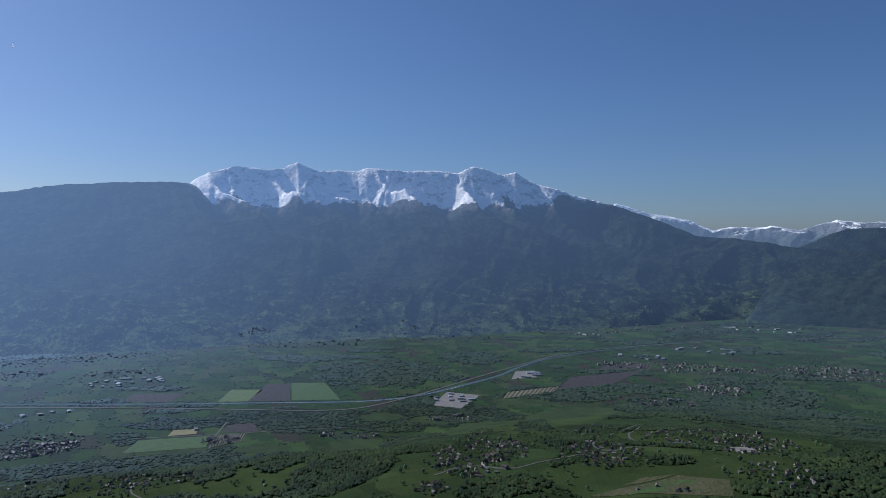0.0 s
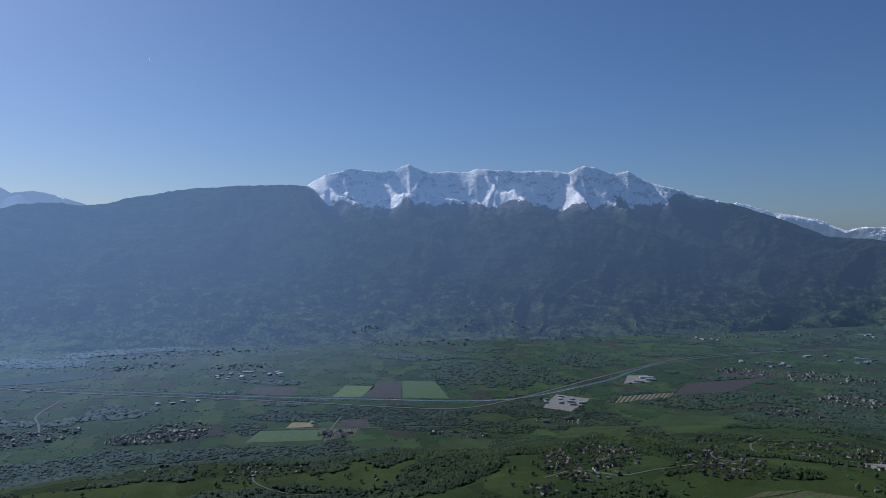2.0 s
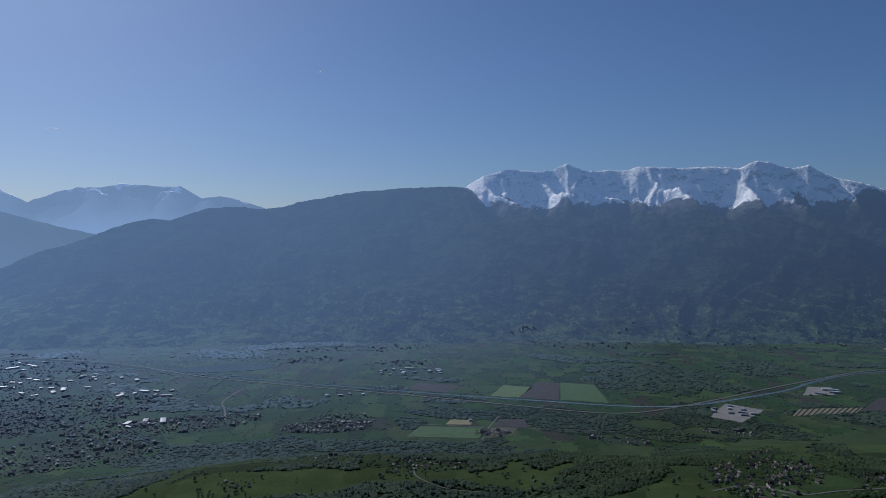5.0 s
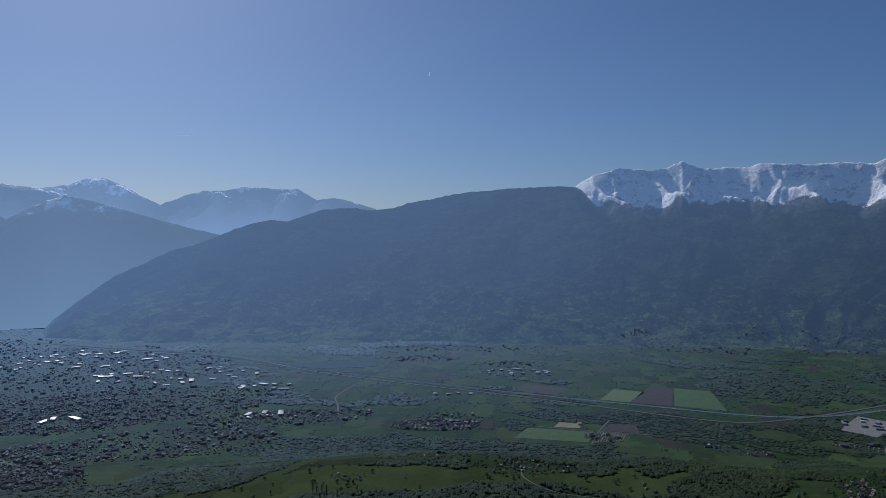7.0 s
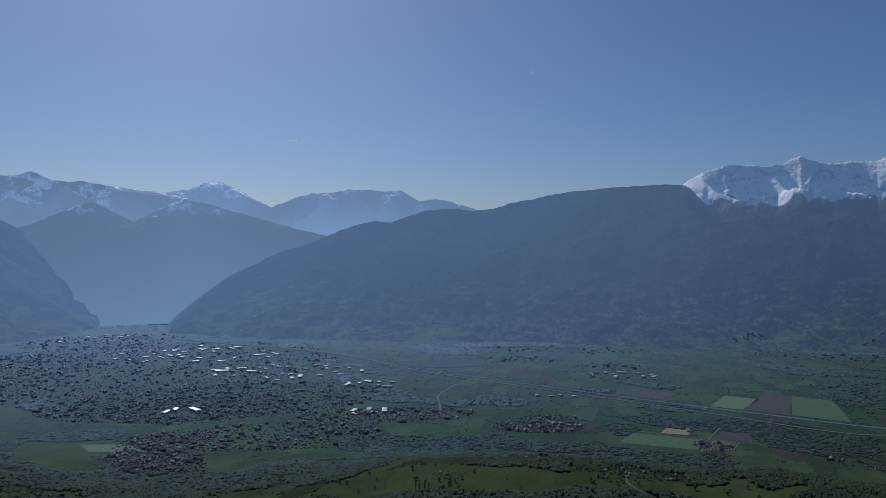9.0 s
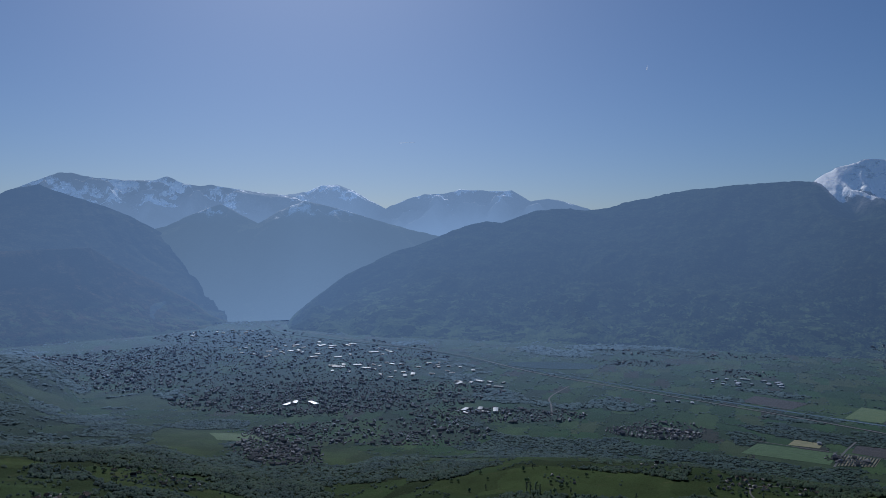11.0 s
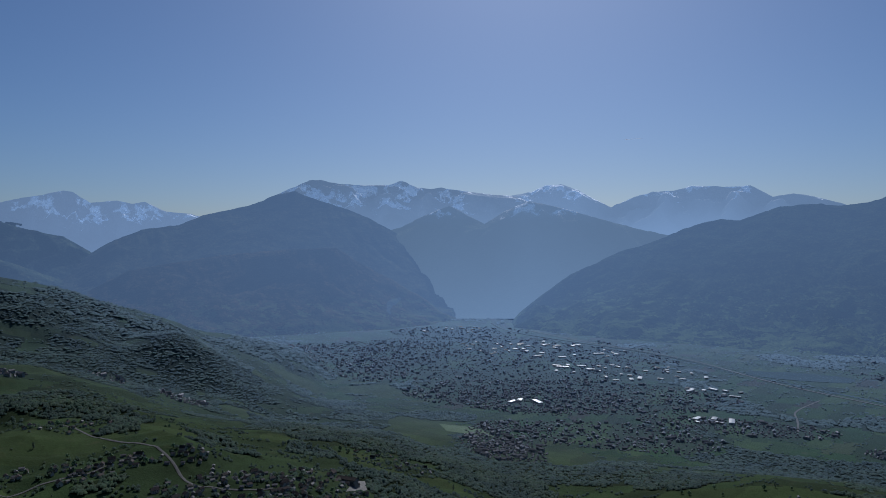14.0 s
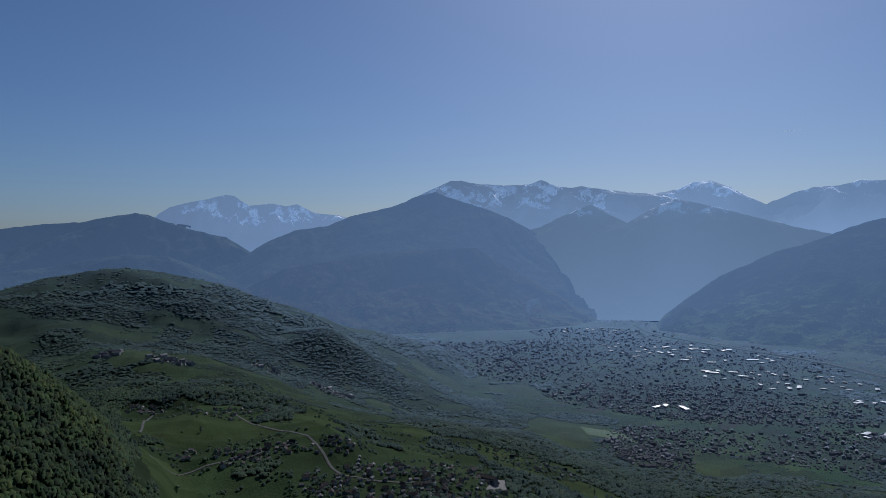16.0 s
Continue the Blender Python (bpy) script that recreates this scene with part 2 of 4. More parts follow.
# single fields: what grows there, and their corners
FIELDS = [
    ("young_wheat", (-365, 1746), (-249, 1752), (-320, 1964), (-411, 1964)),
    ("ploughed", (-465, 1733), (-368, 1740), (-414, 1957), (-475, 1941)),
    ("meadow", (-538, 1726), (-468, 1734), (-466, 1873), (-547, 1874)),
    ("ploughed", (-767, 1727), (-652, 1727), (-647, 1825), (-775, 1824)),
    ("ploughed", (-440, 1449), (-372, 1455), (-398, 1529), (-449, 1507)),
    ("vines", (-430, 1347), (-384, 1386), (-391, 1444), (-444, 1429)),
    ("ploughed", (294, 1873), (458, 1949), (601, 2164), (361, 2046)),
    ("vines", (146, 1764), (282, 1845), (308, 1917), (167, 1844)),
    ("ploughed", (466, 2164), (627, 2194), (650, 2277), (501, 2245)),
    ("young_wheat", (-579, 1305), (-441, 1344), (-455, 1425), (-585, 1390)),
    ("stubble", (-541, 1422), (-491, 1439), (-497, 1477), (-546, 1468)),
    ("bare_soil", (126, 628), (242, 601), (257, 649), (217, 668)),
    ("bare_soil", (161, 652), (197, 663), (218, 671), (182, 672)),
    ("young_wheat", (157, 618), (197, 621), (232, 652), (204, 659)),
    ("gravel_yard", (-593, 198), (-628, 230), (-659, 239), (-647, 223)),
    ("young_wheat", (-1224, 607), (-1162, 680), (-1259, 692), (-1309, 632)),
    ("gravel_yard", (-25, 1692), (40, 1656), (93, 1804), (9, 1844)),
    ("gravel_yard", (190, 2013), (265, 2047), (271, 2155), (213, 2137)),
    ("gravel_yard", (322, 800), (345, 788), (355, 833), (331, 837)),
]
# skylines: bearing and height in degrees as seen from the eye
MAIN_RANGE_A = [(-36, -0.84), (-31.4, -0.84), (-29.2, -0.55), (-26.2, -0.4), (-24.2, -0), (-21.9, 0.33), (-19.4, 0.46), (-18, 1.06), (-15.9, 1.93),
    (-13.8, 2.68), (-11.5, 3.36), (-10, 3.73), (-8.9, 4.18), (-7.6, 4.5), (-6.3, 5.08), (-5.7, 5.53), (-4.7, 5.31), (-4.1,
    5.5), (-3.2, 5.85), (-2.4, 5.99), (-1.8, 5.77), (-1.2, 5.46), (0.6, 5.68), (2.9, 5.63), (4.6, 5.75), (6, 5.87), (6.7,
    5.6), (8.2, 5.63), (9.7, 5.56), (10.5, 5.81), (11.3, 6.18), (11.8, 6.08)]
MAIN_RANGE_B = [(12.5, 5.72), (13.3, 5.62), (15, 5.71), (16.3, 5.8), (16.6, 5.62), (17.9, 5.29), (18.9, 4.71), (19.3, 4.41), (21, 4.48),
    (24.4, 4.33), (28, 4.04), (29.4, 3.8), (29.7, 3.66), (32.4, 3.21), (33.3, 2.85), (35.1, 2.67), (36.8, 2.83), (39, 2.64),
    (40.7, 2.06), (41.6, 1.74), (42.9, 1.82), (44.5, 1.51), (45.8, 1.02), (47.4, 0.29), (48.6, -0.13), (50.2, -0.55), (52.1,
    -1.49), (54, -2.36), (55.8, -3.73), (57.3, -4.86), (57.9, -5.34), (58.5, -6.17)]
MAIN_RANGE = MAIN_RANGE_A + MAIN_RANGE_B
TOWN_MOUNTAIN = [(58.6, -5.4), (59.6, -4.93), (60.7, -4.15), (62.2, -2.3), (64.9, -0.45), (67.6, 0.95), (69.8, 2.2), (71.9, 2.98), (74.3, 3.75), (75.4, 4.2), (76.8,
    3.89), (78.6, 3.09), (82.1, 2.29), (83.9, 1.54), (86.4, 1.19), (88.6, 0.24), (90.3, -0.83), (92.3, -2.39)]
TOWN_SHOULDER = [(61.5, -6.3), (62.4, -5.7), (64.2, -4.95), (65.8, -3.95), (67.6, -2.9), (70.2, -1.5), (72.3, -0.2), (77.4, -0.4), (81, -0.75), (87.3, -1.8),
    (90, -3.2)]
SNOW_CREST = [(56.1, 3.06), (57.7, 3.73), (58.9, 3.84), (61.8, 4.17), (64, 4.51), (64.8, 4.4), (65.9, 4.55), (67.1, 5.05), (68.1,
    4.71), (69.7, 4.69), (71.9, 4.75), (73.4, 5.07), (74.3, 5.03), (75, 4.73), (76.8, 3.89), (78.6, 2.65)]
MIDDLE_RANGE = [(46.4, 0.64), (49.2, 1.28), (51.8, 2.05), (54.9, 2.95), (57.1, 3.42), (58.9, 2.69), (60.6, 1.64), (62.3, 2.53), (63.3,
    3.11), (65.3, 2.34), (67, 1.48), (68.3, 1.05), (71, 1.3), (75, 0.8)]
FAR_PEAK = [(49.2, 2.08), (50.8, 2.85), (52.2, 3.58), (53.3, 4.23), (54.6, 4.69), (55.7, 4.64), (56.9, 4.13), (58.9, 3.76), (59.7,
    3.35)]
EAST_RANGE = [(33.3, 1.87), (34.6, 2.62), (35.5, 2.97), (36.8, 3.36), (38.1, 3.61), (39.4, 3.38), (40.1, 3.81), (40.9, 4.28), (42,
    4.17), (43.3, 4.28), (45, 4.33), (46.2, 4.01), (47.8, 3.97), (49, 3.65), (50.6, 2.99), (51.4, 2.35), (52.1, 1.72)]
GREAT_MASSIF = [(81.2, 1.98), (83, 2.34), (84.7, 2.51), (86.2, 3.2), (87.1, 3.06), (88.1, 3.27), (89.8, 3.04), (90.9, 3.8), (91.5,
    3.87), (92.7, 3.56), (93.9, 3.33), (95.5, 2.88), (96.3, 2.33), (97.8, 0.67)]
BACK_HILLS = [(88.6, -0.2), (90.7, 0.67), (93.1, 1.44), (95.5, 1.72), (97, 2.33), (98, 2.4), (99.7, 2.09), (101.5, 1.71), (104.2,
    1.52), (106.2, 1.23), (113, 0.6)]
WEST_HILL = [(88.6, -1.5), (89.8, -0.41), (91.5, 0.67), (94.3, 1.31), (96.3, 2), (97.8, 2.44), (99.3, 1.97), (101.1, 1.27), (103.6,
    0.47), (106.3, -0.41), (113, -2)]
FRONT_HILL = [(91.5, -2.4), (93.1, -1.78), (95.5, -0.79), (98.2, -0.56), (100.8, -0.93), (102.9, -1.3), (106.3, -1.81), (113, -2.6)]
SOUTH_PEAKS = [(-36, 1.44), (-31.4, 1.44), (-30.2, 1.35), (-29.1, 1.48), (-28.5, 1.57), (-27.1, 1.19), (-26, 0.88), (-24.3, 1.22), (-23.8, 1.1),
    (-21.5, 1.12), (-20.4, 0.92), (-19.2, 1.47), (-18.4, 1.77), (-17.3, 2), (-15.9, 2.23), (-13.4, 3.03), (-12.6, 2.52)]
SOUTH_HILL = [(-36, 1.03), (-31.4, 1.03), (-29.1, 0.97), (-27.8, 0.47), (-26.7, -0.08), (-25.6, -0.61), (-24.9, -1.02)]
BLUFF = [(-36, -2.17), (-31.4, -2.17), (-29.2, -2.34), (-25.6, -2.5), (-24.5, -2.84), (-23.1, -4.72), (-21.5, -6.01)]


# ---- materials ----
def nodes(name):
    m = bpy.data.materials.new(name)
    m.use_nodes = True
    t = m.node_tree
    return m, t, t.nodes["Principled BSDF"]


def put(t, kind, link=None, **values):
    n = t.nodes.new("ShaderNode" + kind)
    for k, v in values.items():
        n.inputs[k.replace("_", " ")].default_value = v
    for k, v in (link or {}).items():
        t.links.new(v, n.inputs[k])
    return n


def mixed(t, fac, a, b, blend="MIX"):
    n = t.nodes.new("ShaderNodeMix")
    n.data_type, n.blend_type = "RGBA", blend
    for sock, v in ((n.inputs[0], fac), (n.inputs[6], a), (n.inputs[7], b)):
        if isinstance(v, (int, float)):
            sock.default_value = v
        elif isinstance(v, tuple):
            sock.default_value = (*v, 1)
        else:
            t.links.new(v, sock)
    return n.outputs[2]


def maths(t, op, a, b=0.0, c=0.0, clamp=False):
    n = t.nodes.new("ShaderNodeMath")
    n.operation, n.use_clamp = op, clamp
    for sock, v in zip(n.inputs, (a, b, c)):
        if isinstance(v, (int, float)):
            sock.default_value = v
        else:
            t.links.new(v, sock)
    return n.outputs[0]


def span(t, v, lo, hi):
    n = t.nodes.new("ShaderNodeMapRange")
    n.interpolation_type = "SMOOTHSTEP"
    t.links.new(v, n.inputs["Value"])
    n.inputs["From Min"].default_value, n.inputs["From Max"].default_value = lo, hi
    return n.outputs["Result"]


def place_noise(t, scale, detail=4.0, rough=0.6, squash=None):
    g = t.nodes.new("ShaderNodeNewGeometry")
    v = g.outputs["Position"]
    if squash:
        m = t.nodes.new("ShaderNodeVectorMath")
        m.operation = "MULTIPLY"
        t.links.new(v, m.inputs[0])
        m.inputs[1].default_value = squash
        v = m.outputs[0]
    n = put(t, "TexNoise", {"Vector": v}, Scale=scale, Detail=detail, Roughness=rough)
    return n.outputs["Fac"]


# bluish sheen that stands in for haze: weights near and far, then its tint
HAZE_SHEEN = (0.0, 0.24)
LEAF_HAZE = (0.04, 0.4)
TOWN_HAZE = (0.03, 0.42)
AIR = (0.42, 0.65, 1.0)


def finish(t, b, color, rough, bump=0.0, bump_scale=1.0, spec=0.2, sheen=0.0, tint=AIR, metal=0.0):
    t.links.new(color, b.inputs["Base Color"])
    b.inputs["Roughness"].default_value = rough
    b.inputs["Specular IOR Level"].default_value = spec
    b.inputs["Metallic"].default_value = metal
    b.inputs["Specular Tint"].default_value = (0.75, 0.87, 1, 1) if spec >= 0.9 else (1, 1, 1, 1)
    if isinstance(sheen, tuple):  # haze put into the sheen: it grows with distance, and shows most against the light
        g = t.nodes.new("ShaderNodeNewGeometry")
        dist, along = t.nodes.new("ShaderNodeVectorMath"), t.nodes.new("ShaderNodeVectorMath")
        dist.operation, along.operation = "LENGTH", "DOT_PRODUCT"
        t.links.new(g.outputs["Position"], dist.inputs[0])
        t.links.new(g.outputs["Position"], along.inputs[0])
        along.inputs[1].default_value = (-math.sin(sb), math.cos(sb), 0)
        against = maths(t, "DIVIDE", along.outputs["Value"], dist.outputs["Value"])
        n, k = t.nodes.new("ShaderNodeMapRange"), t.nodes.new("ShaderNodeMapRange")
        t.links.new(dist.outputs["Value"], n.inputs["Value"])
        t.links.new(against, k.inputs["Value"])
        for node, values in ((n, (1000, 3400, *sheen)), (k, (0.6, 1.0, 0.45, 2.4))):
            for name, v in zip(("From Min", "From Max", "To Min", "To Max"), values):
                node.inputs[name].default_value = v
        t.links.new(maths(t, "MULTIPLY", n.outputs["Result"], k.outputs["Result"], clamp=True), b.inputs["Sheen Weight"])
    else:
        b.inputs["Sheen Weight"].default_value = sheen
    b.inputs["Sheen Roughness"].default_value = 0.9
    b.inputs["Sheen Tint"].default_value = (*tint, 1)
    if bump:
        n = put(t, "Bump", {"Height": place_noise(t, bump_scale, 3)}, Strength=bump, Distance=1.0 / bump_scale)
        t.links.new(n.outputs[0], b.inputs["Normal"])


def plain(name, c1, c2, scale, rough=0.8, bump=0.3, spec=0.2, by="", sheen=0.0, metal=0.0, vary=0.35):
    """Two tones of one surface in patches and grain; by: 'object' or 'island' also varies it from piece to piece."""
    m, t, b = nodes(name)
    f = maths(t, "ADD", maths(t, "MULTIPLY", place_noise(t, scale), 0.7), maths(t, "MULTIPLY", place_noise(t, scale * 9, 2), 0.3))
    col = mixed(t, span(t, f, 0.32, 0.68), c1, c2)
    if by:
        rnd = put(t, "ObjectInfo").outputs["Random"] if by == "object" else put(t, "NewGeometry").outputs["Random Per Island"]
        k = maths(t, "ADD", maths(t, "MULTIPLY", rnd, 2 * vary), 1 - vary)
        h = put(t, "HueSaturation", {"Color": col, "Value": k}, Saturation=1.0)
        t.links.new(maths(t, "ADD", maths(t, "MULTIPLY", maths(t, "FRACT", maths(t, "MULTIPLY", rnd, 7.31)), 0.06), 0.47), h.inputs["Hue"])
        col = h.outputs[0]
    finish(t, b, col, rough, bump, scale * 3, spec, sheen, metal=metal)
    return m


def ground_material():
    m, t, b = nodes("land_cover")
    cover = t.nodes.new("ShaderNodeAttribute")
    cover.attribute_name = "cover"
    v = maths(t, "ADD", maths(t, "MULTIPLY", place_noise(t, 0.02, 5), 0.9), maths(t, "MULTIPLY", place_noise(t, 0.35, 3), 0.7))
    h = put(t, "HueSaturation", {"Color": cover.outputs["Color"], "Value": maths(t, "ADD", v, 0.2)})
    col = mixed(t, span(t, place_noise(t, 0.05, 4), 0.55, 0.75), h.outputs[0], (0.10, 0.085, 0.045))
    col = mixed(t, 0.75, col, h.outputs[0])
    finish(t, b, col, 0.95, 0.4, 0.5, 0.04, sheen=HAZE_SHEEN)
    return m


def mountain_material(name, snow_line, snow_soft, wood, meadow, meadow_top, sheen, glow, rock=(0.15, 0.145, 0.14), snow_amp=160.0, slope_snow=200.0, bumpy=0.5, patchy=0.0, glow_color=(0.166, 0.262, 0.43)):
    """Woods with clearings low down, rock and patchy snow high up. The haze of the distance is put into its emission as
    a faint glow.
    """
    m, t, b = nodes(name)
    g = t.nodes.new("ShaderNodeNewGeometry")
    xyz = put(t, "SeparateXYZ", {"Vector": g.outputs["Position"]})
    up = put(t, "SeparateXYZ", {"Vector": g.outputs["Normal"]})
    z = xyz.outputs["Z"]
    w = mixed(t, span(t, place_noise(t, 0.0085, 6, 0.62), 0.42, 0.58), tuple(1.5 * c for c in wood), tuple(0.5 * c for c in wood))
    w = mixed(t, maths(t, "MULTIPLY", span(t, place_noise(t, 0.03, 5, 0.7, (1, 1, 1.3)), 0.5, 0.6), 0.6), w, (2.9 * wood[0], 2.2 * wood[1], 1.7 * wood[2]))
    w = mixed(t, maths(t, "MULTIPLY", span(t, place_noise(t, 0.11, 4, 0.7), 0.42, 0.66), 0.6), w, tuple(0.45 * c for c in wood))
    clear = maths(t, "MULTIPLY", span(t, place_noise(t, 0.017, 6, 0.66, (1, 1, 1.4)), 0.54, 0.57), maths(t, "SUBTRACT", 1.0, span(t, z, meadow_top * 0.35, meadow_top)))
    farms = maths(t, "MULTIPLY", span(t, place_noise(t, 0.012, 5, 0.64, (1, 1, 1.5)), 0.49, 0.52), maths(t, "SUBTRACT", 1.0, span(t, z, meadow_top * 0.06, meadow_top * 0.4)))
    col = mixed(t, maths(t, "MAXIMUM", clear, farms), w, meadow)
    bias = t.nodes.new("ShaderNodeAttribute")
    bias.attribute_name = "snow_bias"
    z = maths(t, "ADD", z, bias.outputs["Fac"])
    rocky = maths(t, "MULTIPLY", span(t, maths(t, "ADD", z, maths(t, "MULTIPLY", place_noise(t, 0.02, 4), 120.0)), snow_line - 10, snow_line + 90), 0.8)
    col = mixed(t, rocky, col, rock)
    s = maths(t, "ADD", maths(t, "ADD", z, maths(t, "MULTIPLY", maths(t, "SUBTRACT", place_noise(t, 0.011, 7, 0.72), 0.5), snow_amp * 2)), maths(t, "MULTIPLY", maths(t, "SUBTRACT", up.outputs["Z"], 0.8), slope_snow))
    snow = span(t, s, snow_line, snow_line + snow_soft)
    streaks = span(t, place_noise(t, 0.018, 6, 0.7, (1, 1, 1.5)), 0.52, 0.62)
    steep = maths(t, "SUBTRACT", 1.0, span(t, up.outputs["Z"], 0.55, 0.9))
    bare = maths(t, "MULTIPLY", streaks, maths(t, "ADD", maths(t, "MULTIPLY", steep, 0.5), 0.03))
    snow = maths(t, "MULTIPLY", snow, maths(t, "SUBTRACT", 1.0, bare))
    if patchy:  # wind and sun have left the snow in long patches down the gullies
        left = span(t, place_noise(t, 0.0065, 8, 0.66, (1, 1, 0.8)), 0.5, 0.55)
        snow = maths(t, "MULTIPLY", snow, maths(t, "ADD", maths(t, "MULTIPLY", left, patchy), 1 - patchy))
    col = mixed(t, snow, col, (0.92, 0.9, 0.88))
    finish(t, b, col, 1.0, 0, 1, 0.0, sheen)
    crowns_bump = put(t, "TexVoronoi", {"Vector": g.outputs["Position"]}, Scale=0.1)
    rough_ground = maths(t, "ADD", maths(t, "MULTIPLY", place_noise(t, 0.014, 6, 0.68), 4.5), maths(t, "MULTIPLY", crowns_bump.outputs["Distance"], 0.35))
    relief = put(t, "Bump", {"Height": rough_ground}, Strength=bumpy, Distance=9.0)
    t.links.new(relief.outputs[0], b.inputs["Normal"])
    # emission in the haze's colour, scaled by the air attribute
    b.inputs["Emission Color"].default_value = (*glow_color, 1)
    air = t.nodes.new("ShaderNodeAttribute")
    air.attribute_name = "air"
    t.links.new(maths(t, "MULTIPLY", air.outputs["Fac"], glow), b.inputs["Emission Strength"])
    return m


GROUND = ground_material()
VALLEY_LEAVES = plain("valley_leaves", (0.02, 0.035, 0.014), (0.04, 0.062, 0.021), 0.02, 0.9, 0, 0.06, "island", LEAF_HAZE, vary=0.18)
SPUR_LEAVES = plain("mixed_wood_leaves", (0.014, 0.026, 0.014), (0.05, 0.072, 0.018), 0.022, 0.9, 0, 0.06, "island", LEAF_HAZE, vary=0.5)
WOOD_FAR = plain("woodland_leaves", (0.014, 0.026, 0.010), (0.042, 0.064, 0.019), 0.018, 0.9, 0, 0.06, "island", LEAF_HAZE, vary=0.22)
LEAVES = plain("spring_leaves", (0.04, 0.085, 0.02), (0.085, 0.14, 0.03), 0.3, 0.75, 0, 0.2, "object", 0.1)
DARK_LEAVES = plain("spruce_needles", (0.02, 0.045, 0.02), (0.035, 0.06, 0.025), 0.3, 0.8, 0, 0.2, "object", 0.1)
BARK = plain("bark", (0.09, 0.07, 0.05), (0.16, 0.13, 0.1), 1.5, 0.9, 0.4)
WALLS = plain("rendered_walls", (0.28, 0.26, 0.23), (0.46, 0.43, 0.385), 0.6, 0.85, 0.1, 0.2, "object")
ROOFS = plain("slate_and_tile_roofs", (0.03, 0.029, 0.03), (0.07, 0.052, 0.046), 0.7, 0.8, 0.2, 0.1, "object", vary=0.5)
TOWN_WALLS = plain("town_walls", (0.17, 0.16, 0.15), (0.32, 0.3, 0.27), 0.6, 0.85, 0, 0.2, "island", TOWN_HAZE)
TOWN_ROOFS = plain("town_roofs", (0.04, 0.039, 0.039), (0.17, 0.15, 0.14), 0.7, 0.68, 0, 0.18, "island", TOWN_HAZE, vary=0.75)
SHED_ROOF = plain("sheet_metal_roof", (0.24, 0.25, 0.27), (0.38, 0.39, 0.41), 0.4, 0.4, 0.05, 0.5, "object", HAZE_SHEEN, metal=0.3, vary=0.6)
SHED_WALL = plain("sheet_metal_cladding", (0.4, 0.42, 0.44), (0.55, 0.56, 0.57), 0.5, 0.6, 0.05, 0.4, "object")
GLASS = plain("window_glass", (0.03, 0.035, 0.04), (0.05, 0.055, 0.06), 1.0, 0.12, 0, 0.6)
ASPHALT = plain("asphalt", (0.10, 0.10, 0.10), (0.16, 0.155, 0.15), 0.3, 0.85, 0.1)
PALE_ROAD = plain("pale_gravel", (0.075, 0.075, 0.072), (0.11, 0.108, 0.103), 0.25, 0.9, 0.2, sheen=HAZE_SHEEN)
STONE = plain("church_stone", (0.36, 0.33, 0.28), (0.48, 0.45, 0.4), 0.8, 0.85, 0.3)
CROPS = {"young_wheat": plain("young_wheat", (0.04, 0.08, 0.02), (0.05, 0.10, 0.025), 0.05, 0.85, 0.3, sheen=HAZE_SHEEN),
         "ploughed": plain("ploughed_soil", (0.034, 0.03, 0.029), (0.052, 0.044, 0.04), 0.06, 0.95, 0.5, sheen=HAZE_SHEEN),
         "meadow": plain("hay_meadow", (0.07, 0.12, 0.035), (0.10, 0.14, 0.045), 0.05, 0.9, 0.3, sheen=HAZE_SHEEN),
         "vines": plain("vine_soil", (0.13, 0.12, 0.08), (0.17, 0.16, 0.10), 0.08, 0.9, 0.3, sheen=HAZE_SHEEN),
         "stubble": plain("stubble", (0.17, 0.17, 0.08), (0.23, 0.21, 0.11), 0.06, 0.95, 0.3, sheen=HAZE_SHEEN),
         "bare_soil": plain("dry_bare_soil", (0.05, 0.062, 0.025), (0.08, 0.075, 0.04), 0.06, 0.95, 0.5, sheen=HAZE_SHEEN),
         "gravel_yard": plain("gravel_yard", (0.15, 0.145, 0.135), (0.22, 0.21, 0.2), 0.08, 0.95, 0.3, sheen=HAZE_SHEEN)}


def water_material():
    m, t, b = nodes("still_water")
    col = mixed(t, span(t, place_noise(t, 0.02, 3), 0.3, 0.7), (0.09, 0.135, 0.165), (0.105, 0.155, 0.18))
    finish(t, b, col, 0.06, 0.02, 0.4, 0.85)
    return m


WATER = water_material()


# ---- mesh helpers ----
def mesh(name, verts, faces, material, smooth_faces=False):
    me = bpy.data.meshes.new(name)
    me.from_pydata([tuple(map(float, v)) for v in verts], [], [tuple(map(int, f)) for f in faces])
    me.materials.append(material)
    if smooth_faces:
        me.polygons.foreach_set("use_smooth", np.ones(len(me.polygons), bool))
    return me


def big_mesh(name, verts, faces, material, smooth_faces=False):
    """A mesh from numpy arrays; faces of one size."""
    me = bpy.data.meshes.new(name)
    n, k = faces.shape
    me.vertices.add(len(verts))
    me.vertices.foreach_set("co", np.ascontiguousarray(verts, np.float32).ravel())
    me.loops.add(n * k)
    me.loops.foreach_set("vertex_index", np.ascontiguousarray(faces, np.int32).ravel())
    me.polygons.add(n)
    me.polygons.foreach_set("loop_start", np.arange(n, dtype=np.int32) * k)
    me.polygons.foreach_set("use_smooth", np.full(n, smooth_faces))
    me.materials.append(material)
    me.update(calc_edges=True)
    return me


def part(name, me, parent, label=""):
    ob = new(name, me)
    ob.parent = parent
    return tagged(ob, label)


def box(bm, cx, cy, z0, sx, sy, sz):
    m = Matrix.LocRotScale((cx, cy, z0 + sz / 2), None, (sx, sy, sz))
    bmesh.ops.create_cube(bm, size=1, matrix=m)


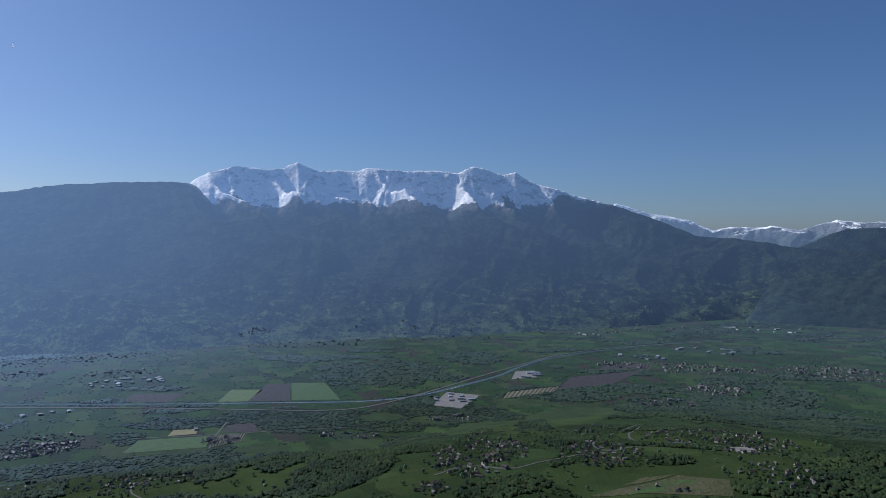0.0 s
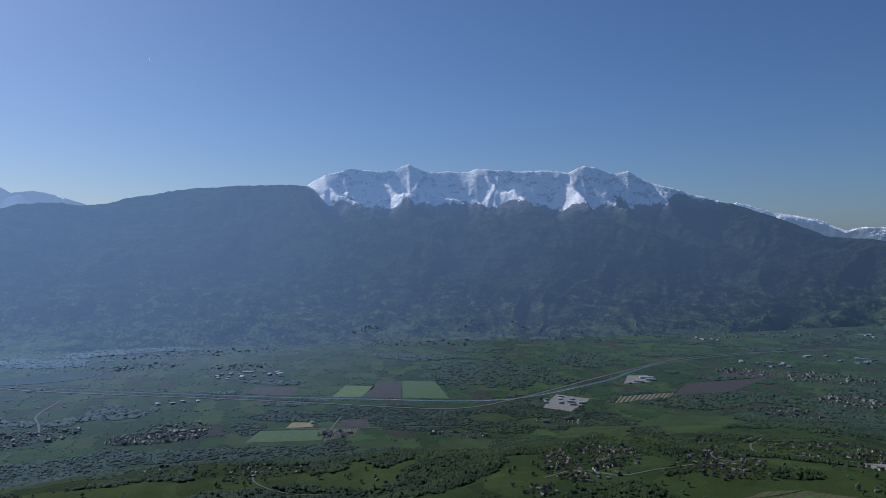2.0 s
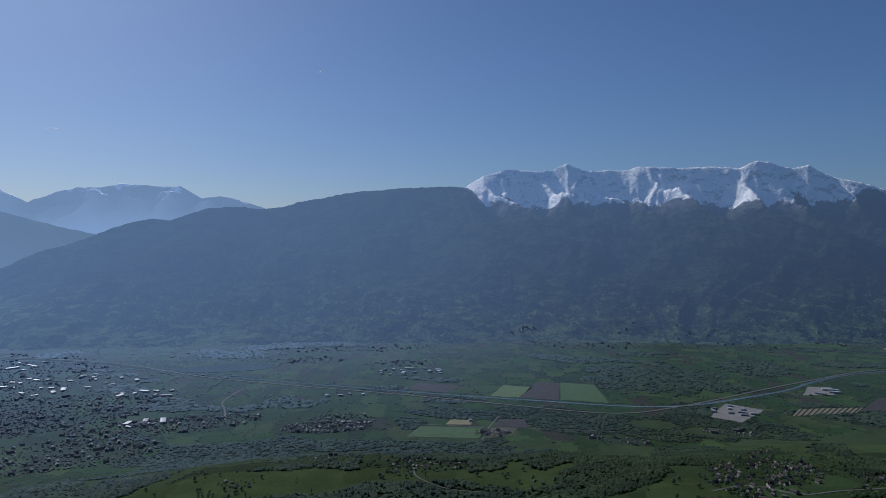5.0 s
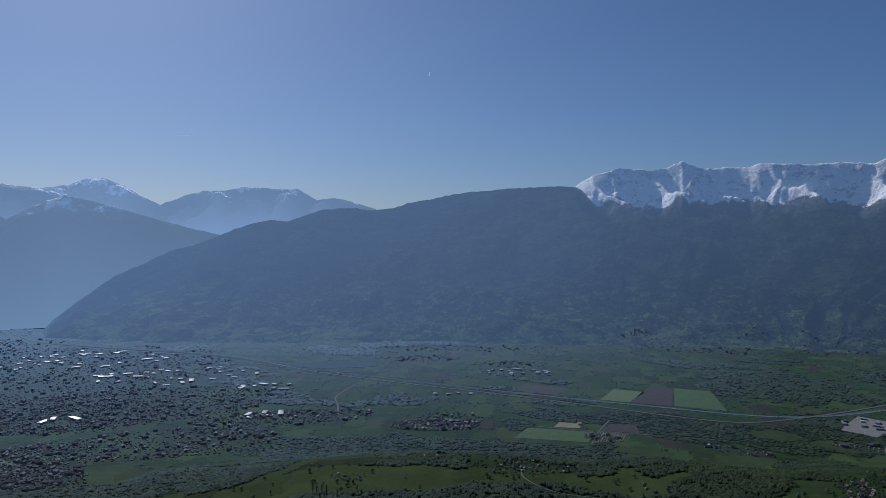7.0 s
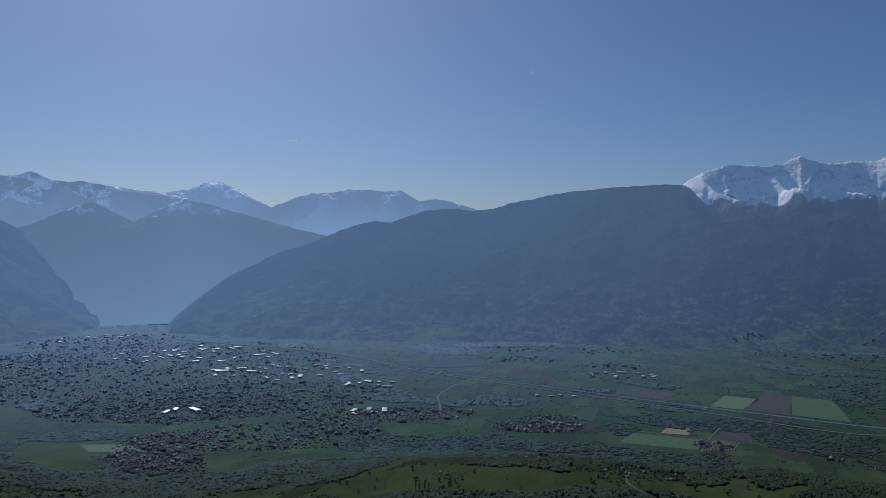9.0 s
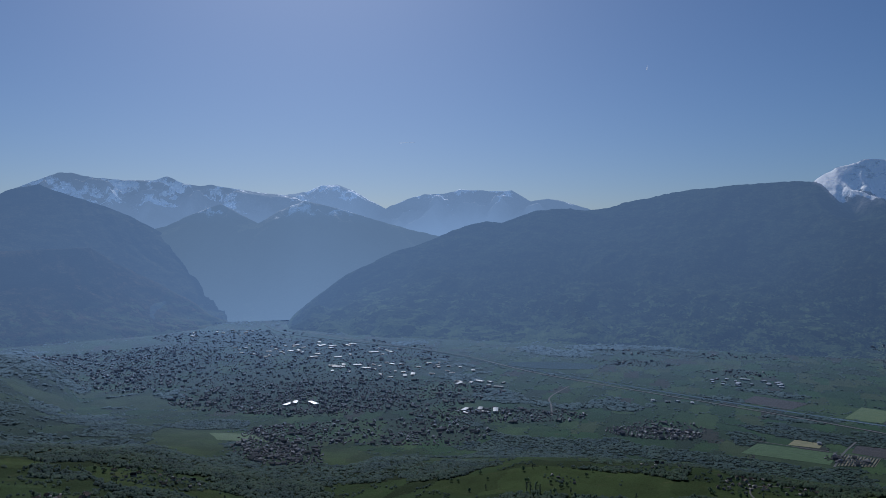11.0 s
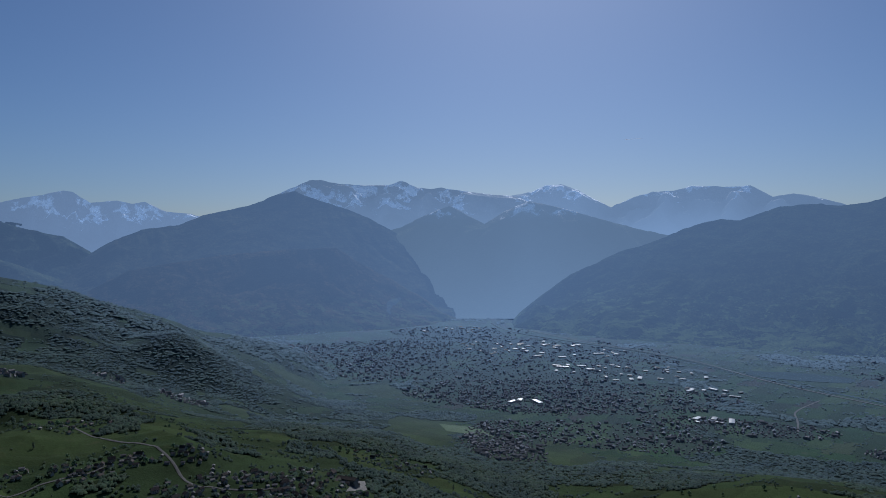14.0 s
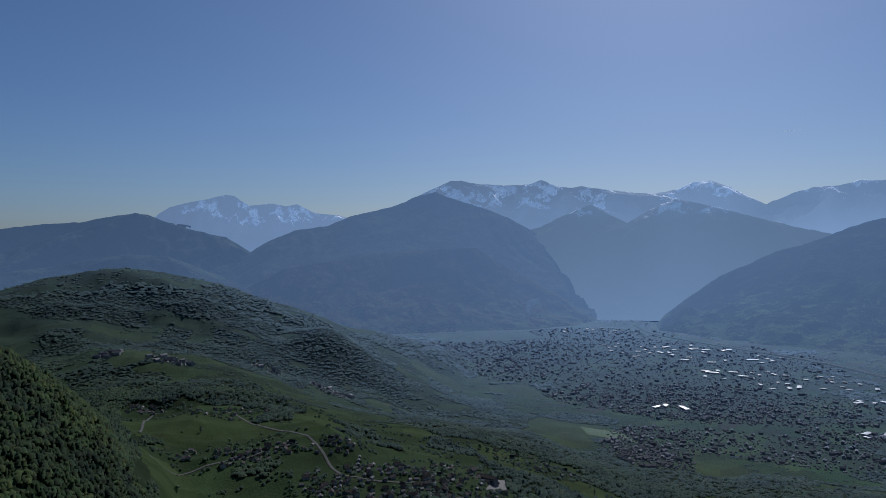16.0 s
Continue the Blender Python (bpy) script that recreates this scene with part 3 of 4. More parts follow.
def to_mesh(bm, name, material):
    me = bpy.data.meshes.new(name)
    bm.to_mesh(me)
    bm.free()
    me.materials.append(material)
    return me


def grid_faces(rows, cols):
    i = np.arange(rows - 1)[:, None] * cols + np.arange(cols - 1)[None]
    return np.stack([i, i + 1, i + cols + 1, i + cols], -1).reshape(-1, 4)


def polar(th, r):
    return -r * np.sin(np.radians(th)), r * np.cos(np.radians(th))


def height(x, y):
    return land(np.degrees(np.arctan2(-np.asarray(x, float), np.asarray(y, float))), np.hypot(x, y))


def inside(zone, x, y, grow=1.0):
    """Distance from a zone's middle, 1 at its rim; the rim is uneven."""
    zx, zy, a, b, th = zone[:5]
    c, s = math.cos(radians(th)), math.sin(radians(th))
    u, v = ((x - zx) * c + (y - zy) * s) / (a * grow), (-(x - zx) * s + (y - zy) * c) / (b * grow)
    return np.hypot(u, v)


def in_any(zones, x, y, rag=0.25, grow=1.0):
    x, y = np.asarray(x, float), np.asarray(y, float)
    rim = 1 + rag * fbm(x / 45, y / 45, 3, 31)
    hit = np.zeros(np.shape(x), bool)
    for zone in zones:
        hit |= inside(zone, x, y, grow) < rim
    return hit


def near_line(pts, x, y):
    d = np.full(np.shape(x), 1e9)
    for (ax, ay), (bx, by) in zip(pts, pts[1:]):
        dx, dy = bx - ax, by - ay
        t = np.clip(((x - ax) * dx + (y - ay) * dy) / (dx * dx + dy * dy), 0, 1)
        d = np.minimum(d, np.hypot(x - ax - t * dx, y - ay - t * dy))
    return d


# field parcels: a slanted, jittered lattice; each point belongs to its nearest seed
PARCEL_U, PARCEL_V, PARCEL_TURN = 46.0, 92.0, radians(24)


def parcels(x, y):
    """The parcel's number in 0..1 and the distance to its border in metres."""
    bend = 22 * fbm(x / 400, y / 400, 2, 77)
    c, s = math.cos(PARCEL_TURN), math.sin(PARCEL_TURN)
    u, v = (x * c + y * s + bend) / PARCEL_U, (-x * s + y * c + bend) / PARCEL_V
    iu, iv = np.floor(u), np.floor(v)
    d1, d2, who = np.full(x.shape, 9.0), np.full(x.shape, 9.0), np.zeros(x.shape)
    for a in (-1, 0, 1):
        for b in (-1, 0, 1):
            cu, cv = iu + a, iv + b
            d = np.maximum(np.abs(u - cu - 0.15 - 0.7 * hash2(cu, cv, 3)), np.abs(v - cv - 0.15 - 0.7 * hash2(cu, cv, 4)))
            closer = d < d1
            d2 = np.where(closer, d1, np.minimum(d2, d))
            who = np.where(closer, hash2(cu, cv, 5), who)
            d1 = np.where(closer, d, d1)
    return who, (d2 - d1) * 0.5 * PARCEL_U


# ---- the ground: one sheet round the eye, finest where it is looked at ----
def ground():
    tan_rows = np.linspace(1 / 4950, 1 / 480, 235)[::-1]
    r = np.concatenate([[0.01, 80, 160, 230, 290, 340, 380, 420, 450], 1 / tan_rows])
    th = np.concatenate([np.arange(-180, -36, 6.0), np.arange(-34, 110, 0.19), np.arange(110, 180.1, 4.0)])
    th[-1] = 180
    T, R = np.meshgrid(th, r)
    Z = land(T, R)
    X, Y = polar(T, R)
    me = big_mesh("ground", np.stack([X, Y, Z], -1).reshape(-1, 3), grid_faces(len(r), len(th))[:, ::-1], GROUND, True)
    x, y = (0.25 * (a[:-1, :-1] + a[1:, :-1] + a[:-1, 1:] + a[1:, 1:]) for a in (X, Y))
    who, _ = parcels(x, y)
    pal = np.array([(0.045, 0.085, 0.02), (0.055, 0.125, 0.026), (0.085, 0.15, 0.04), (0.045, 0.075, 0.028), (0.09, 0.13, 0.045),
                    (0.06, 0.12, 0.03), (0.05, 0.10, 0.025), (0.045, 0.10, 0.025), (0.075, 0.075, 0.045), (0.05, 0.115, 0.03)])
    col = pal[(who * 9.99).astype(int)] * 0.47
    high = (height(x, y) > 18)[..., None]
    green = np.array((0.022, 0.038, 0.014)) * (0.75 + 0.7 * hash2(np.floor(who * 997), np.floor(who * 331), 2)[..., None])
    col = np.where(high, green, col)
    mead = in_any(MEADOWS, x, y, 0.15) & ~in_any(FORESTS, x, y, 0.4)
    col = np.where(mead[..., None], np.array((0.04, 0.063, 0.021)) * (0.72 + 0.3 * who[..., None]), col)
    col = np.where(woods(x, y)[..., None], (0.014, 0.024, 0.009), col)
    built = in_any(TOWNS + SHEDS, x, y, 0.3)
    col = np.where((built & (who > 0.3))[..., None], np.array((0.026, 0.042, 0.02)) * (0.7 + 0.6 * who[..., None]), col)
    at = me.attributes.new("cover", "FLOAT_COLOR", "FACE")
    at.data.foreach_set("color", np.concatenate([col, np.ones_like(col[..., :1])], -1).astype(np.float32).ravel())
    tagged(new("ground", me), "green valley floor and hillsides in meadows, fields and woods", "ground", kind="structure")


def woods(x, y):
    """Where trees stand close."""
    x, y = np.asarray(x, float), np.asarray(y, float)
    r = np.hypot(x, y)
    th = np.degrees(np.arctan2(-x, y))
    z = height(x, y)
    n = fbm(x / 230, y / 230, 3, 41)
    slope_wood = (n > np.interp(th, [-35, 12, 30, 60, 110], [-0.02, 0.08, 0.08, 0.0, 0.0])) & (z > 25)
    plain_wood = (fbm(x / 260, y / 170, 3, 52) > 0.24) & (z <= 25)
    hill_wood = (z > 150) & (r > 1350) & (n > 0.0)
    spur_wood = (th > 94.5) & (r < 640) & (th - 94.5 > (r - 330) * 0.012) | (th > 99) & (r < 900)
    mask = slope_wood | plain_wood | hill_wood
    mask &= (th < 60) | (fbm(x / 85, y / 85, 3, 58) > -0.26)
    known = in_any(FORESTS, x, y, 0.4)
    mask = (mask & ~in_any(MEADOWS, x, y, 0.15)) | known
    mask &= ~in_any(TOWNS + SHEDS, x, y, 0.3) & ~in_any(HAMLETS, x, y, 0.3, 1.25)
    strips = fbm((x * 0.775 + y * 0.632) / 150, (y * 0.775 - x * 0.632) / 42, 3, 71) > 0.02
    strips &= ~in_any(MEADOWS, x, y, 0.15) & (th > 55) & (th < 76) & (r > 625) & (z > 25) & ~in_any(TOWNS + SHEDS, x, y, 0.3) & ~in_any(HAMLETS, x, y, 0.3, 1.25)
    return mask | spur_wood | strips


ground()


# ---- water, roads and single fields ----
def ribbon(name, pts, width, material, label, category, lift=0.35, step=12.0):
    """A band laid over the ground along a smoothed line."""
    p = np.array(pts, float)
    for _ in range(3):
        p = np.concatenate([p[:1], np.stack([0.75 * p[:-1] + 0.25 * p[1:], 0.25 * p[:-1] + 0.75 * p[1:]], 1).reshape(-1, 2), p[-1:]])
    run = np.concatenate([[0], np.cumsum(np.hypot(*np.diff(p, axis=0).T))])
    s = np.arange(0, run[-1], step)
    x, y = np.interp(s, run, p[:, 0]), np.interp(s, run, p[:, 1])
    dx, dy = np.gradient(x), np.gradient(y)
    n = np.hypot(dx, dy)
    rows = []
    for k in (-1, -0.33, 0.33, 1):
        w = width * 0.5 * k * (1 + 0.12 * fbm(s / 60, s * 0 + k, 2, 8))
        a, b = x - dy / n * w, y + dx / n * w
        rows.append(np.stack([a, b, height(a, b) + lift + (0.0 if abs(k) == 1 else 0.12)], -1))
    v = np.stack(rows, 1).reshape(-1, 3)
    me = big_mesh(name, v, grid_faces(len(s), 4), material)
    tagged(new(name, me), label, category, kind="structure")


ribbon("water_river", RIVER[2:], 12, WATER, "broad grey-green river between wooded banks", "river", 0.5)
ribbon("road_motorway", HIGHWAY, 7.5, PALE_ROAD, "pale motorway along the river on the valley floor", "road", 0.8)
for pts, w in ((ROAD_A, 4.2), (ROAD_B, 4), (ROAD_C[1:], 3.2), (ROAD_D, 3.4), (ROAD_E, 3), (ROAD_F, 4.5), (ROAD_G, 5), (ROAD_H, 6), (ROAD_I[1:], 2.6)):
    ribbon("road_lane", pts, 0.68 * w, PALE_ROAD, "narrow pale country lane between meadows and houses", "road", 0.35, 4.0)


def lake():
    n = 72
    pts = []
    for k in range(n):
        a = 2 * math.pi * k / n
        zx, zy, ha, hb, th = LAKE[0]
        w = 1 + 0.13 * float(fbm(np.array(2.0 + math.cos(a) * 1.6), np.array(math.sin(a) * 1.6), 3, 3))
        u, v = ha * w * math.cos(a), hb * 0.75 * w * math.sin(a)
        c, s = math.cos(radians(th)), math.sin(radians(th))
        pts.append((zx + u * c - v * s, zy + u * s + v * c, 0.6))
    tagged(new("water_lake", mesh("lake", pts, [range(n)], WATER)), "calm blue-grey lake beside the river", "lake", kind="structure")


lake()


def field(kind, corners):
    """A parcel draped over the ground, cut in small squares; vines stand in rows."""
    a, b, c, d = (np.array(p, float) for p in corners)
    n = 14
    u, v = (g[..., None] for g in np.meshgrid(np.linspace(0, 1, n), np.linspace(0, 1, n)))
    p = (a * (1 - u) + b * u) * (1 - v) + (d * (1 - u) + c * u) * v
    z = height(p[..., 0], p[..., 1]) + 0.3
    top = np.concatenate([p, z[..., None]], -1).reshape(-1, 3)
    return big_mesh(kind, top, grid_faces(n, n), CROPS[kind])


SAID = {"young_wheat": "bright green field of young wheat", "ploughed": "dark brown freshly ploughed field", "meadow": "pale green hay meadow on the plain",
        "vines": "vineyard with straight green rows on pale soil", "stubble": "yellowish stubble field beside a lane", "bare_soil": "dry brown bare field on a slope",
        "gravel_yard": "pale grey gravel yard round the works"}
for kind, *corners in FIELDS:
    ob = tagged(new(kind + "_field", field(kind, corners)), SAID[kind], "field", kind="structure")
    if kind == "vines":  # rows of vines on wires
        a, b, c, d = (np.array(p, float) for p in corners)
        for k in np.linspace(0.05, 0.95, 11):
            p, q = a + (b - a) * k, d + (c - d) * k
            n = 24
            xy = p + (q - p) * np.linspace(0, 1, n)[:, None]
            side = np.array([-(q - p)[1], (q - p)[0]]) / np.hypot(*(q - p))
            z = height(xy[:, 0], xy[:, 1])
            rows = [np.column_stack([xy + side * w, z + t + 0.15 * fbm(xy[:, 0] / 3, xy[:, 1] / 3, 2, 3)]) for w, t in ((-0.9, 0.2), (-0.5, 1.3), (0.5, 1.3), (0.9, 0.2))]
            part("vine_row", big_mesh("vine_row", np.stack(rows, 1).reshape(-1, 3), grid_faces(n, 4)[:, ::-1], WOOD_FAR), ob)

# ---- mountains ----


FLANKS = {}


def terrain(x, y):
    """Height of the ground or of the main range's flank, whichever is higher."""
    x, y = np.asarray(x, float), np.asarray(y, float)
    th, rf, rc, Z = FLANKS["backdrop_main_range"]
    b, r = np.degrees(np.arctan2(-x, y)), np.hypot(x, y)
    lo, hi = np.interp(b, th, rf), np.interp(b, th, rc)
    u = np.clip((r - lo) / (hi - lo), 0, 1) ** (1 / 0.9) * (len(Z) - 1.001)
    v = np.clip((b - th[0]) / (th[1] - th[0]), 0, len(th) - 1.001)
    i, j = u.astype(int), v.astype(int)
    u, v = u - i, v - j
    z = (Z[i, j] * (1 - u) + Z[i + 1, j] * u) * (1 - v) + (Z[i, j + 1] * (1 - u) + Z[i + 1, j + 1] * u) * v
    return np.maximum(height(x, y), np.where((r > lo) & (b > th[0]) & (b < th[-1]), z, -50))


# haze brightness by bearing, for the emission of the ranges
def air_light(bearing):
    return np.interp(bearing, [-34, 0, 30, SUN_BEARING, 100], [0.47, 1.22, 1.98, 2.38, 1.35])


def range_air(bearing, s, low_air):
    """Strength of the haze put into a flank's emission, from its foot (s = 0) to its crest."""
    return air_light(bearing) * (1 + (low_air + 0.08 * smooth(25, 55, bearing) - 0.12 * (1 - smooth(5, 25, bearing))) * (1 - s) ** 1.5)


def mountain(name, label, skyline, crest, foot, material, step=0.15, rows=70, relief=45.0, ribs=260.0, bow=1.15, seed=1, jag=0.05, foot_z=-6.0, fine_k=0.06, crest_relief=0.0, foothills=0.0, low_air=0.15, snowy=None, gullies=24.0):
    """A range whose crest, at its distance, stands against the sky along the skyline; gullies and ribs run down its flank, and it falls away behind."""
    sk = np.array(skyline)
    th = np.arange(sk[0, 0], sk[-1, 0] + step * 0.5, step)
    el0 = np.interp(th, sk[:, 0], sk[:, 1])
    el = el0 + jag * fbm(th * 2.2, th * 0 + seed, 3, seed)
    rc = np.interp(th, *zip(*crest)) if isinstance(crest, list) else np.full_like(th, crest)
    rf = np.interp(th, *zip(*foot)) if isinstance(foot, list) else np.full_like(th, foot)
    s = np.linspace(0, 1, rows) ** 0.9
    S, T = np.meshgrid(s, th, indexing="ij")
    R = rf + (rc - rf) * S
    zc = EYE + rc * np.tan(np.radians(el))
    wide = max(3, int(4.0 / step) | 1)
    z0 = EYE + rc * np.tan(np.radians(el0))
    calm = np.convolve(np.pad(z0, wide // 2, "edge"), np.ones(wide) / wide, "valid")
    body = calm + (z0 - calm) * smooth(0.7, 1.0, S) + (zc - z0) * smooth(0.94, 1.0, S)
    Z = foot_z + (body - foot_z) * S ** bow
    arc = np.radians(T) * rc.mean()
    X0 = arc
    warp = 0.8 * fbm(arc / 500, S * 2, 3, seed + 5)
    gully = fbm(arc / ribs + warp + S * 0.7, S * 1.7, 5, seed + 11, True)
    fine = fbm(arc / 60, R / 60, 4, seed + 21)
    hold = np.clip((1 - S) / 0.10, 0, 1) * np.clip(S / 0.12, 0, 1)
    Z = Z + hold * (relief * gully * (0.35 + S) + relief * fine_k * fine)
    low = smooth(0.03, 0.12, S) * (1 - smooth(0.55, 0.9, S))
    Z = Z + foothills * low * (fbm(X0 / 420 + warp, R / 520, 5, seed + 41, True))
    high = smooth(0.66, 0.84, S) * np.clip((1 - S) / 0.085, 0, 1)
    if snowy:
        high = high * smooth(snowy[0] - 2, snowy[0] + 1, T) * (1 - smooth(snowy[1] - 2.5, snowy[1] + 0.5, T))
    # ribs that slant down from the peaks, gentle on the side of the morning sun and steep on the other
    p = arc / 350 + 0.6 * fbm(arc / 600, S * 4, 2, seed + 31) + 0.2 * fbm(arc / 110, S * 12, 5, seed + 33) - 3.8 * S
    x = p - np.floor(p)
    rib = np.where(x < 0.28, x / 0.28, (1 - x) / 0.72) * (0.55 + 0.45 * hash2(np.floor(p), p * 0, seed + 35))
    sunny = smooth(0.18, 0.34, x) * (1 - smooth(0.85, 1.0, x))
    q = arc / 135 + 0.5 * fbm(arc / 300, S * 6, 2, seed + 32) + 0.2 * fbm(arc / 50, S * 20, 3, seed + 34) - 8.0 * S
    x = q - np.floor(q)
    rib = rib + 0.3 * np.where(x < 0.4, x / 0.4, (1 - x) / 0.6) * hash2(np.floor(q), q * 0, seed + 36)
    cut = crest_relief * high * (1.1 - rib + 0.2 * (1 - fbm(arc / 260 + 0.6 * warp, R / 330, 5, seed + 37, True)))
    Z = Z - cut
    tan_c = (zc - EYE) / rc
    Z = np.minimum(Z, EYE + R * (tan_c - 0.0015 * (1 - S) / 0.1))
    FLANKS[name] = (th, rf, rc, Z)
    X, Y = polar(T, R)
    back = []
    for k, drop in ((0.0, 0.0), (0.012, 0.12), (0.03, 0.4), (0.045, 1.0)):
        rb = np.minimum(rc * (1 + k), 4990)
        bx, by = polar(th, rb)
        back.append(np.stack([bx, by, zc + (foot_z - zc) * drop], -1))
    v = np.concatenate([np.stack([X, Y, Z], -1).reshape(-1, 3), *back])
    me = big_mesh(name, v, grid_faces(rows + 4, len(th))[:, ::-1], material, True)
    # haze put into the flank's emission, brighter towards the sun's bearing
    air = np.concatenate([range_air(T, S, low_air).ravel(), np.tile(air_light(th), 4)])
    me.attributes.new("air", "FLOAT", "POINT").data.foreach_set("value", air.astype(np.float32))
    if snowy:  # the snow lies lower along this stretch of the crest than beyond it
        b0, b1, drop = snowy
        lean = np.concatenate([T + (1 - S) * 7, np.tile(th, (4, 1))])
        bias = -drop * (1 - smooth(b0 - 1.5, b0 + 0.5, lean) * (1 - smooth(b1 - 0.8, b1 + 1.0, lean)))
        # it lies deeper in the gullies than on the ribs
        bias[:rows] += 0.3 * cut - 20 + 1.9 * gullies * (sunny - 0.5) + gullies * fbm(arc / 120 + 0.8 * warp - S * 4, S * 2.2, 5, seed + 51, True)
        me.attributes.new("snow_bias", "FLOAT", "POINT").data.foreach_set("value", bias.astype(np.float32).ravel())
    return tagged(new(name, me), label, "mountain", kind="structure")


# haze tint emitted by the farthest ranges
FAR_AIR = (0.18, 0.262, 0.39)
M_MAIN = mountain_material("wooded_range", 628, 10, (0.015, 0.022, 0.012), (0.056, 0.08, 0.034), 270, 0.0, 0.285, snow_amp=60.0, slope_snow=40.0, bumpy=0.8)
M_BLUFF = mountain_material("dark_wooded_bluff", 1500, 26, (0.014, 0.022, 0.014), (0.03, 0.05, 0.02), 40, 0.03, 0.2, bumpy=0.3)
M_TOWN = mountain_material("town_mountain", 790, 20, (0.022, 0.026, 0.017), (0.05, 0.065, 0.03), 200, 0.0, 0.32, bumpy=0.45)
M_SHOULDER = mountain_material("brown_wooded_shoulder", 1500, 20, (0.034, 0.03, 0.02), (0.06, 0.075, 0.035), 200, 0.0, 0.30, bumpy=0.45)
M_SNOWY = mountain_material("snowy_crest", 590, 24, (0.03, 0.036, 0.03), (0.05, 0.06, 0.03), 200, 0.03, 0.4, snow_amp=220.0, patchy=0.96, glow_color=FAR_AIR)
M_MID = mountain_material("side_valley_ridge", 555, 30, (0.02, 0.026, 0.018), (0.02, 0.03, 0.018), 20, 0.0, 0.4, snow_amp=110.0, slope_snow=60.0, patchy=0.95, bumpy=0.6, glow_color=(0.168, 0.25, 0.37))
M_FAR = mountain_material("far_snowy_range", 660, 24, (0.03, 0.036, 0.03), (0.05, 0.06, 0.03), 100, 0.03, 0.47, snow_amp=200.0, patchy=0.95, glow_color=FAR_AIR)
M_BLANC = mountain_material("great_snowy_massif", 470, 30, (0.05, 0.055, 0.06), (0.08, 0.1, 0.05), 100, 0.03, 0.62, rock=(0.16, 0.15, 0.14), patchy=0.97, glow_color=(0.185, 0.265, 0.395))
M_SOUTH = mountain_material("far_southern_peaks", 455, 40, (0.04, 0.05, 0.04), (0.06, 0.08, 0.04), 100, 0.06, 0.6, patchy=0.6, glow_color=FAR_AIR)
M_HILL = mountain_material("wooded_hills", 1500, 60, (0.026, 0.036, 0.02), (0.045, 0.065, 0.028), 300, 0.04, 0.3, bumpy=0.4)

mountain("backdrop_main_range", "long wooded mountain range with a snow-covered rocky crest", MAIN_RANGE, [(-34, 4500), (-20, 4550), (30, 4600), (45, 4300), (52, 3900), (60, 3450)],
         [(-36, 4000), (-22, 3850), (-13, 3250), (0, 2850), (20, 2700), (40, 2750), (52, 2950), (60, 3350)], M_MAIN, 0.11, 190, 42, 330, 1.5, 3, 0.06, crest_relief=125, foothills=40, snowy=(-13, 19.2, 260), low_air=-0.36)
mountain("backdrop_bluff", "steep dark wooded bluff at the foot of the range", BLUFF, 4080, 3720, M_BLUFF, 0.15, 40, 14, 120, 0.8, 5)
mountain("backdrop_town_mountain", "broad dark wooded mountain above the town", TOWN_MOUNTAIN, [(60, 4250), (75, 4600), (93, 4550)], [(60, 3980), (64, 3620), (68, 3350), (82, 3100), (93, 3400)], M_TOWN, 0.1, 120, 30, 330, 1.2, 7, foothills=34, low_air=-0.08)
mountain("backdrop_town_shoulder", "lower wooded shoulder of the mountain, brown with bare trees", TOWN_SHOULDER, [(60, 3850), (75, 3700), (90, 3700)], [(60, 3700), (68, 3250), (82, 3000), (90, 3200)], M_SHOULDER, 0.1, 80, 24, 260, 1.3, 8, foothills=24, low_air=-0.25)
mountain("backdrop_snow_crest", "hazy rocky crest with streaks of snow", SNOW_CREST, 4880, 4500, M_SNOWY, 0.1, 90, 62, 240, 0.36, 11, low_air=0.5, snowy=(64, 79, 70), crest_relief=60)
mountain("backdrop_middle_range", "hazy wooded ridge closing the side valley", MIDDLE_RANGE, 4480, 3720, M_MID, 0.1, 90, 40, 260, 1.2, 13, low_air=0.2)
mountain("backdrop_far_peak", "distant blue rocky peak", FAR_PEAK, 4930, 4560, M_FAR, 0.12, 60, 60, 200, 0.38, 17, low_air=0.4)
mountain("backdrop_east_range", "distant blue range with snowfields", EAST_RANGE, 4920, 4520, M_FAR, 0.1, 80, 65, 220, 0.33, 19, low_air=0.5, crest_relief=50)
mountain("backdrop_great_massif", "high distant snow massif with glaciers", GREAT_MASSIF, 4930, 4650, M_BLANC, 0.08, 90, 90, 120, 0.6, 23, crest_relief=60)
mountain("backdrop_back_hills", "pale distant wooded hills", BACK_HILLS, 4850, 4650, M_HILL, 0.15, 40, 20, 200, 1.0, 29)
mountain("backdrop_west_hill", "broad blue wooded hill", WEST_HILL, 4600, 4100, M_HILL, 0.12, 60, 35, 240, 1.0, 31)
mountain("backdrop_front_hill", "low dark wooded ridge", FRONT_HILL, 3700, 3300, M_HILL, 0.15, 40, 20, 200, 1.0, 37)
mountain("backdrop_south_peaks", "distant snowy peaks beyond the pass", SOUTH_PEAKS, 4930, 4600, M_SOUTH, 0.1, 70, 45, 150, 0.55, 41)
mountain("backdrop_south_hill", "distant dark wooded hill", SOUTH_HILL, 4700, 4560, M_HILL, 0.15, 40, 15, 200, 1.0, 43)


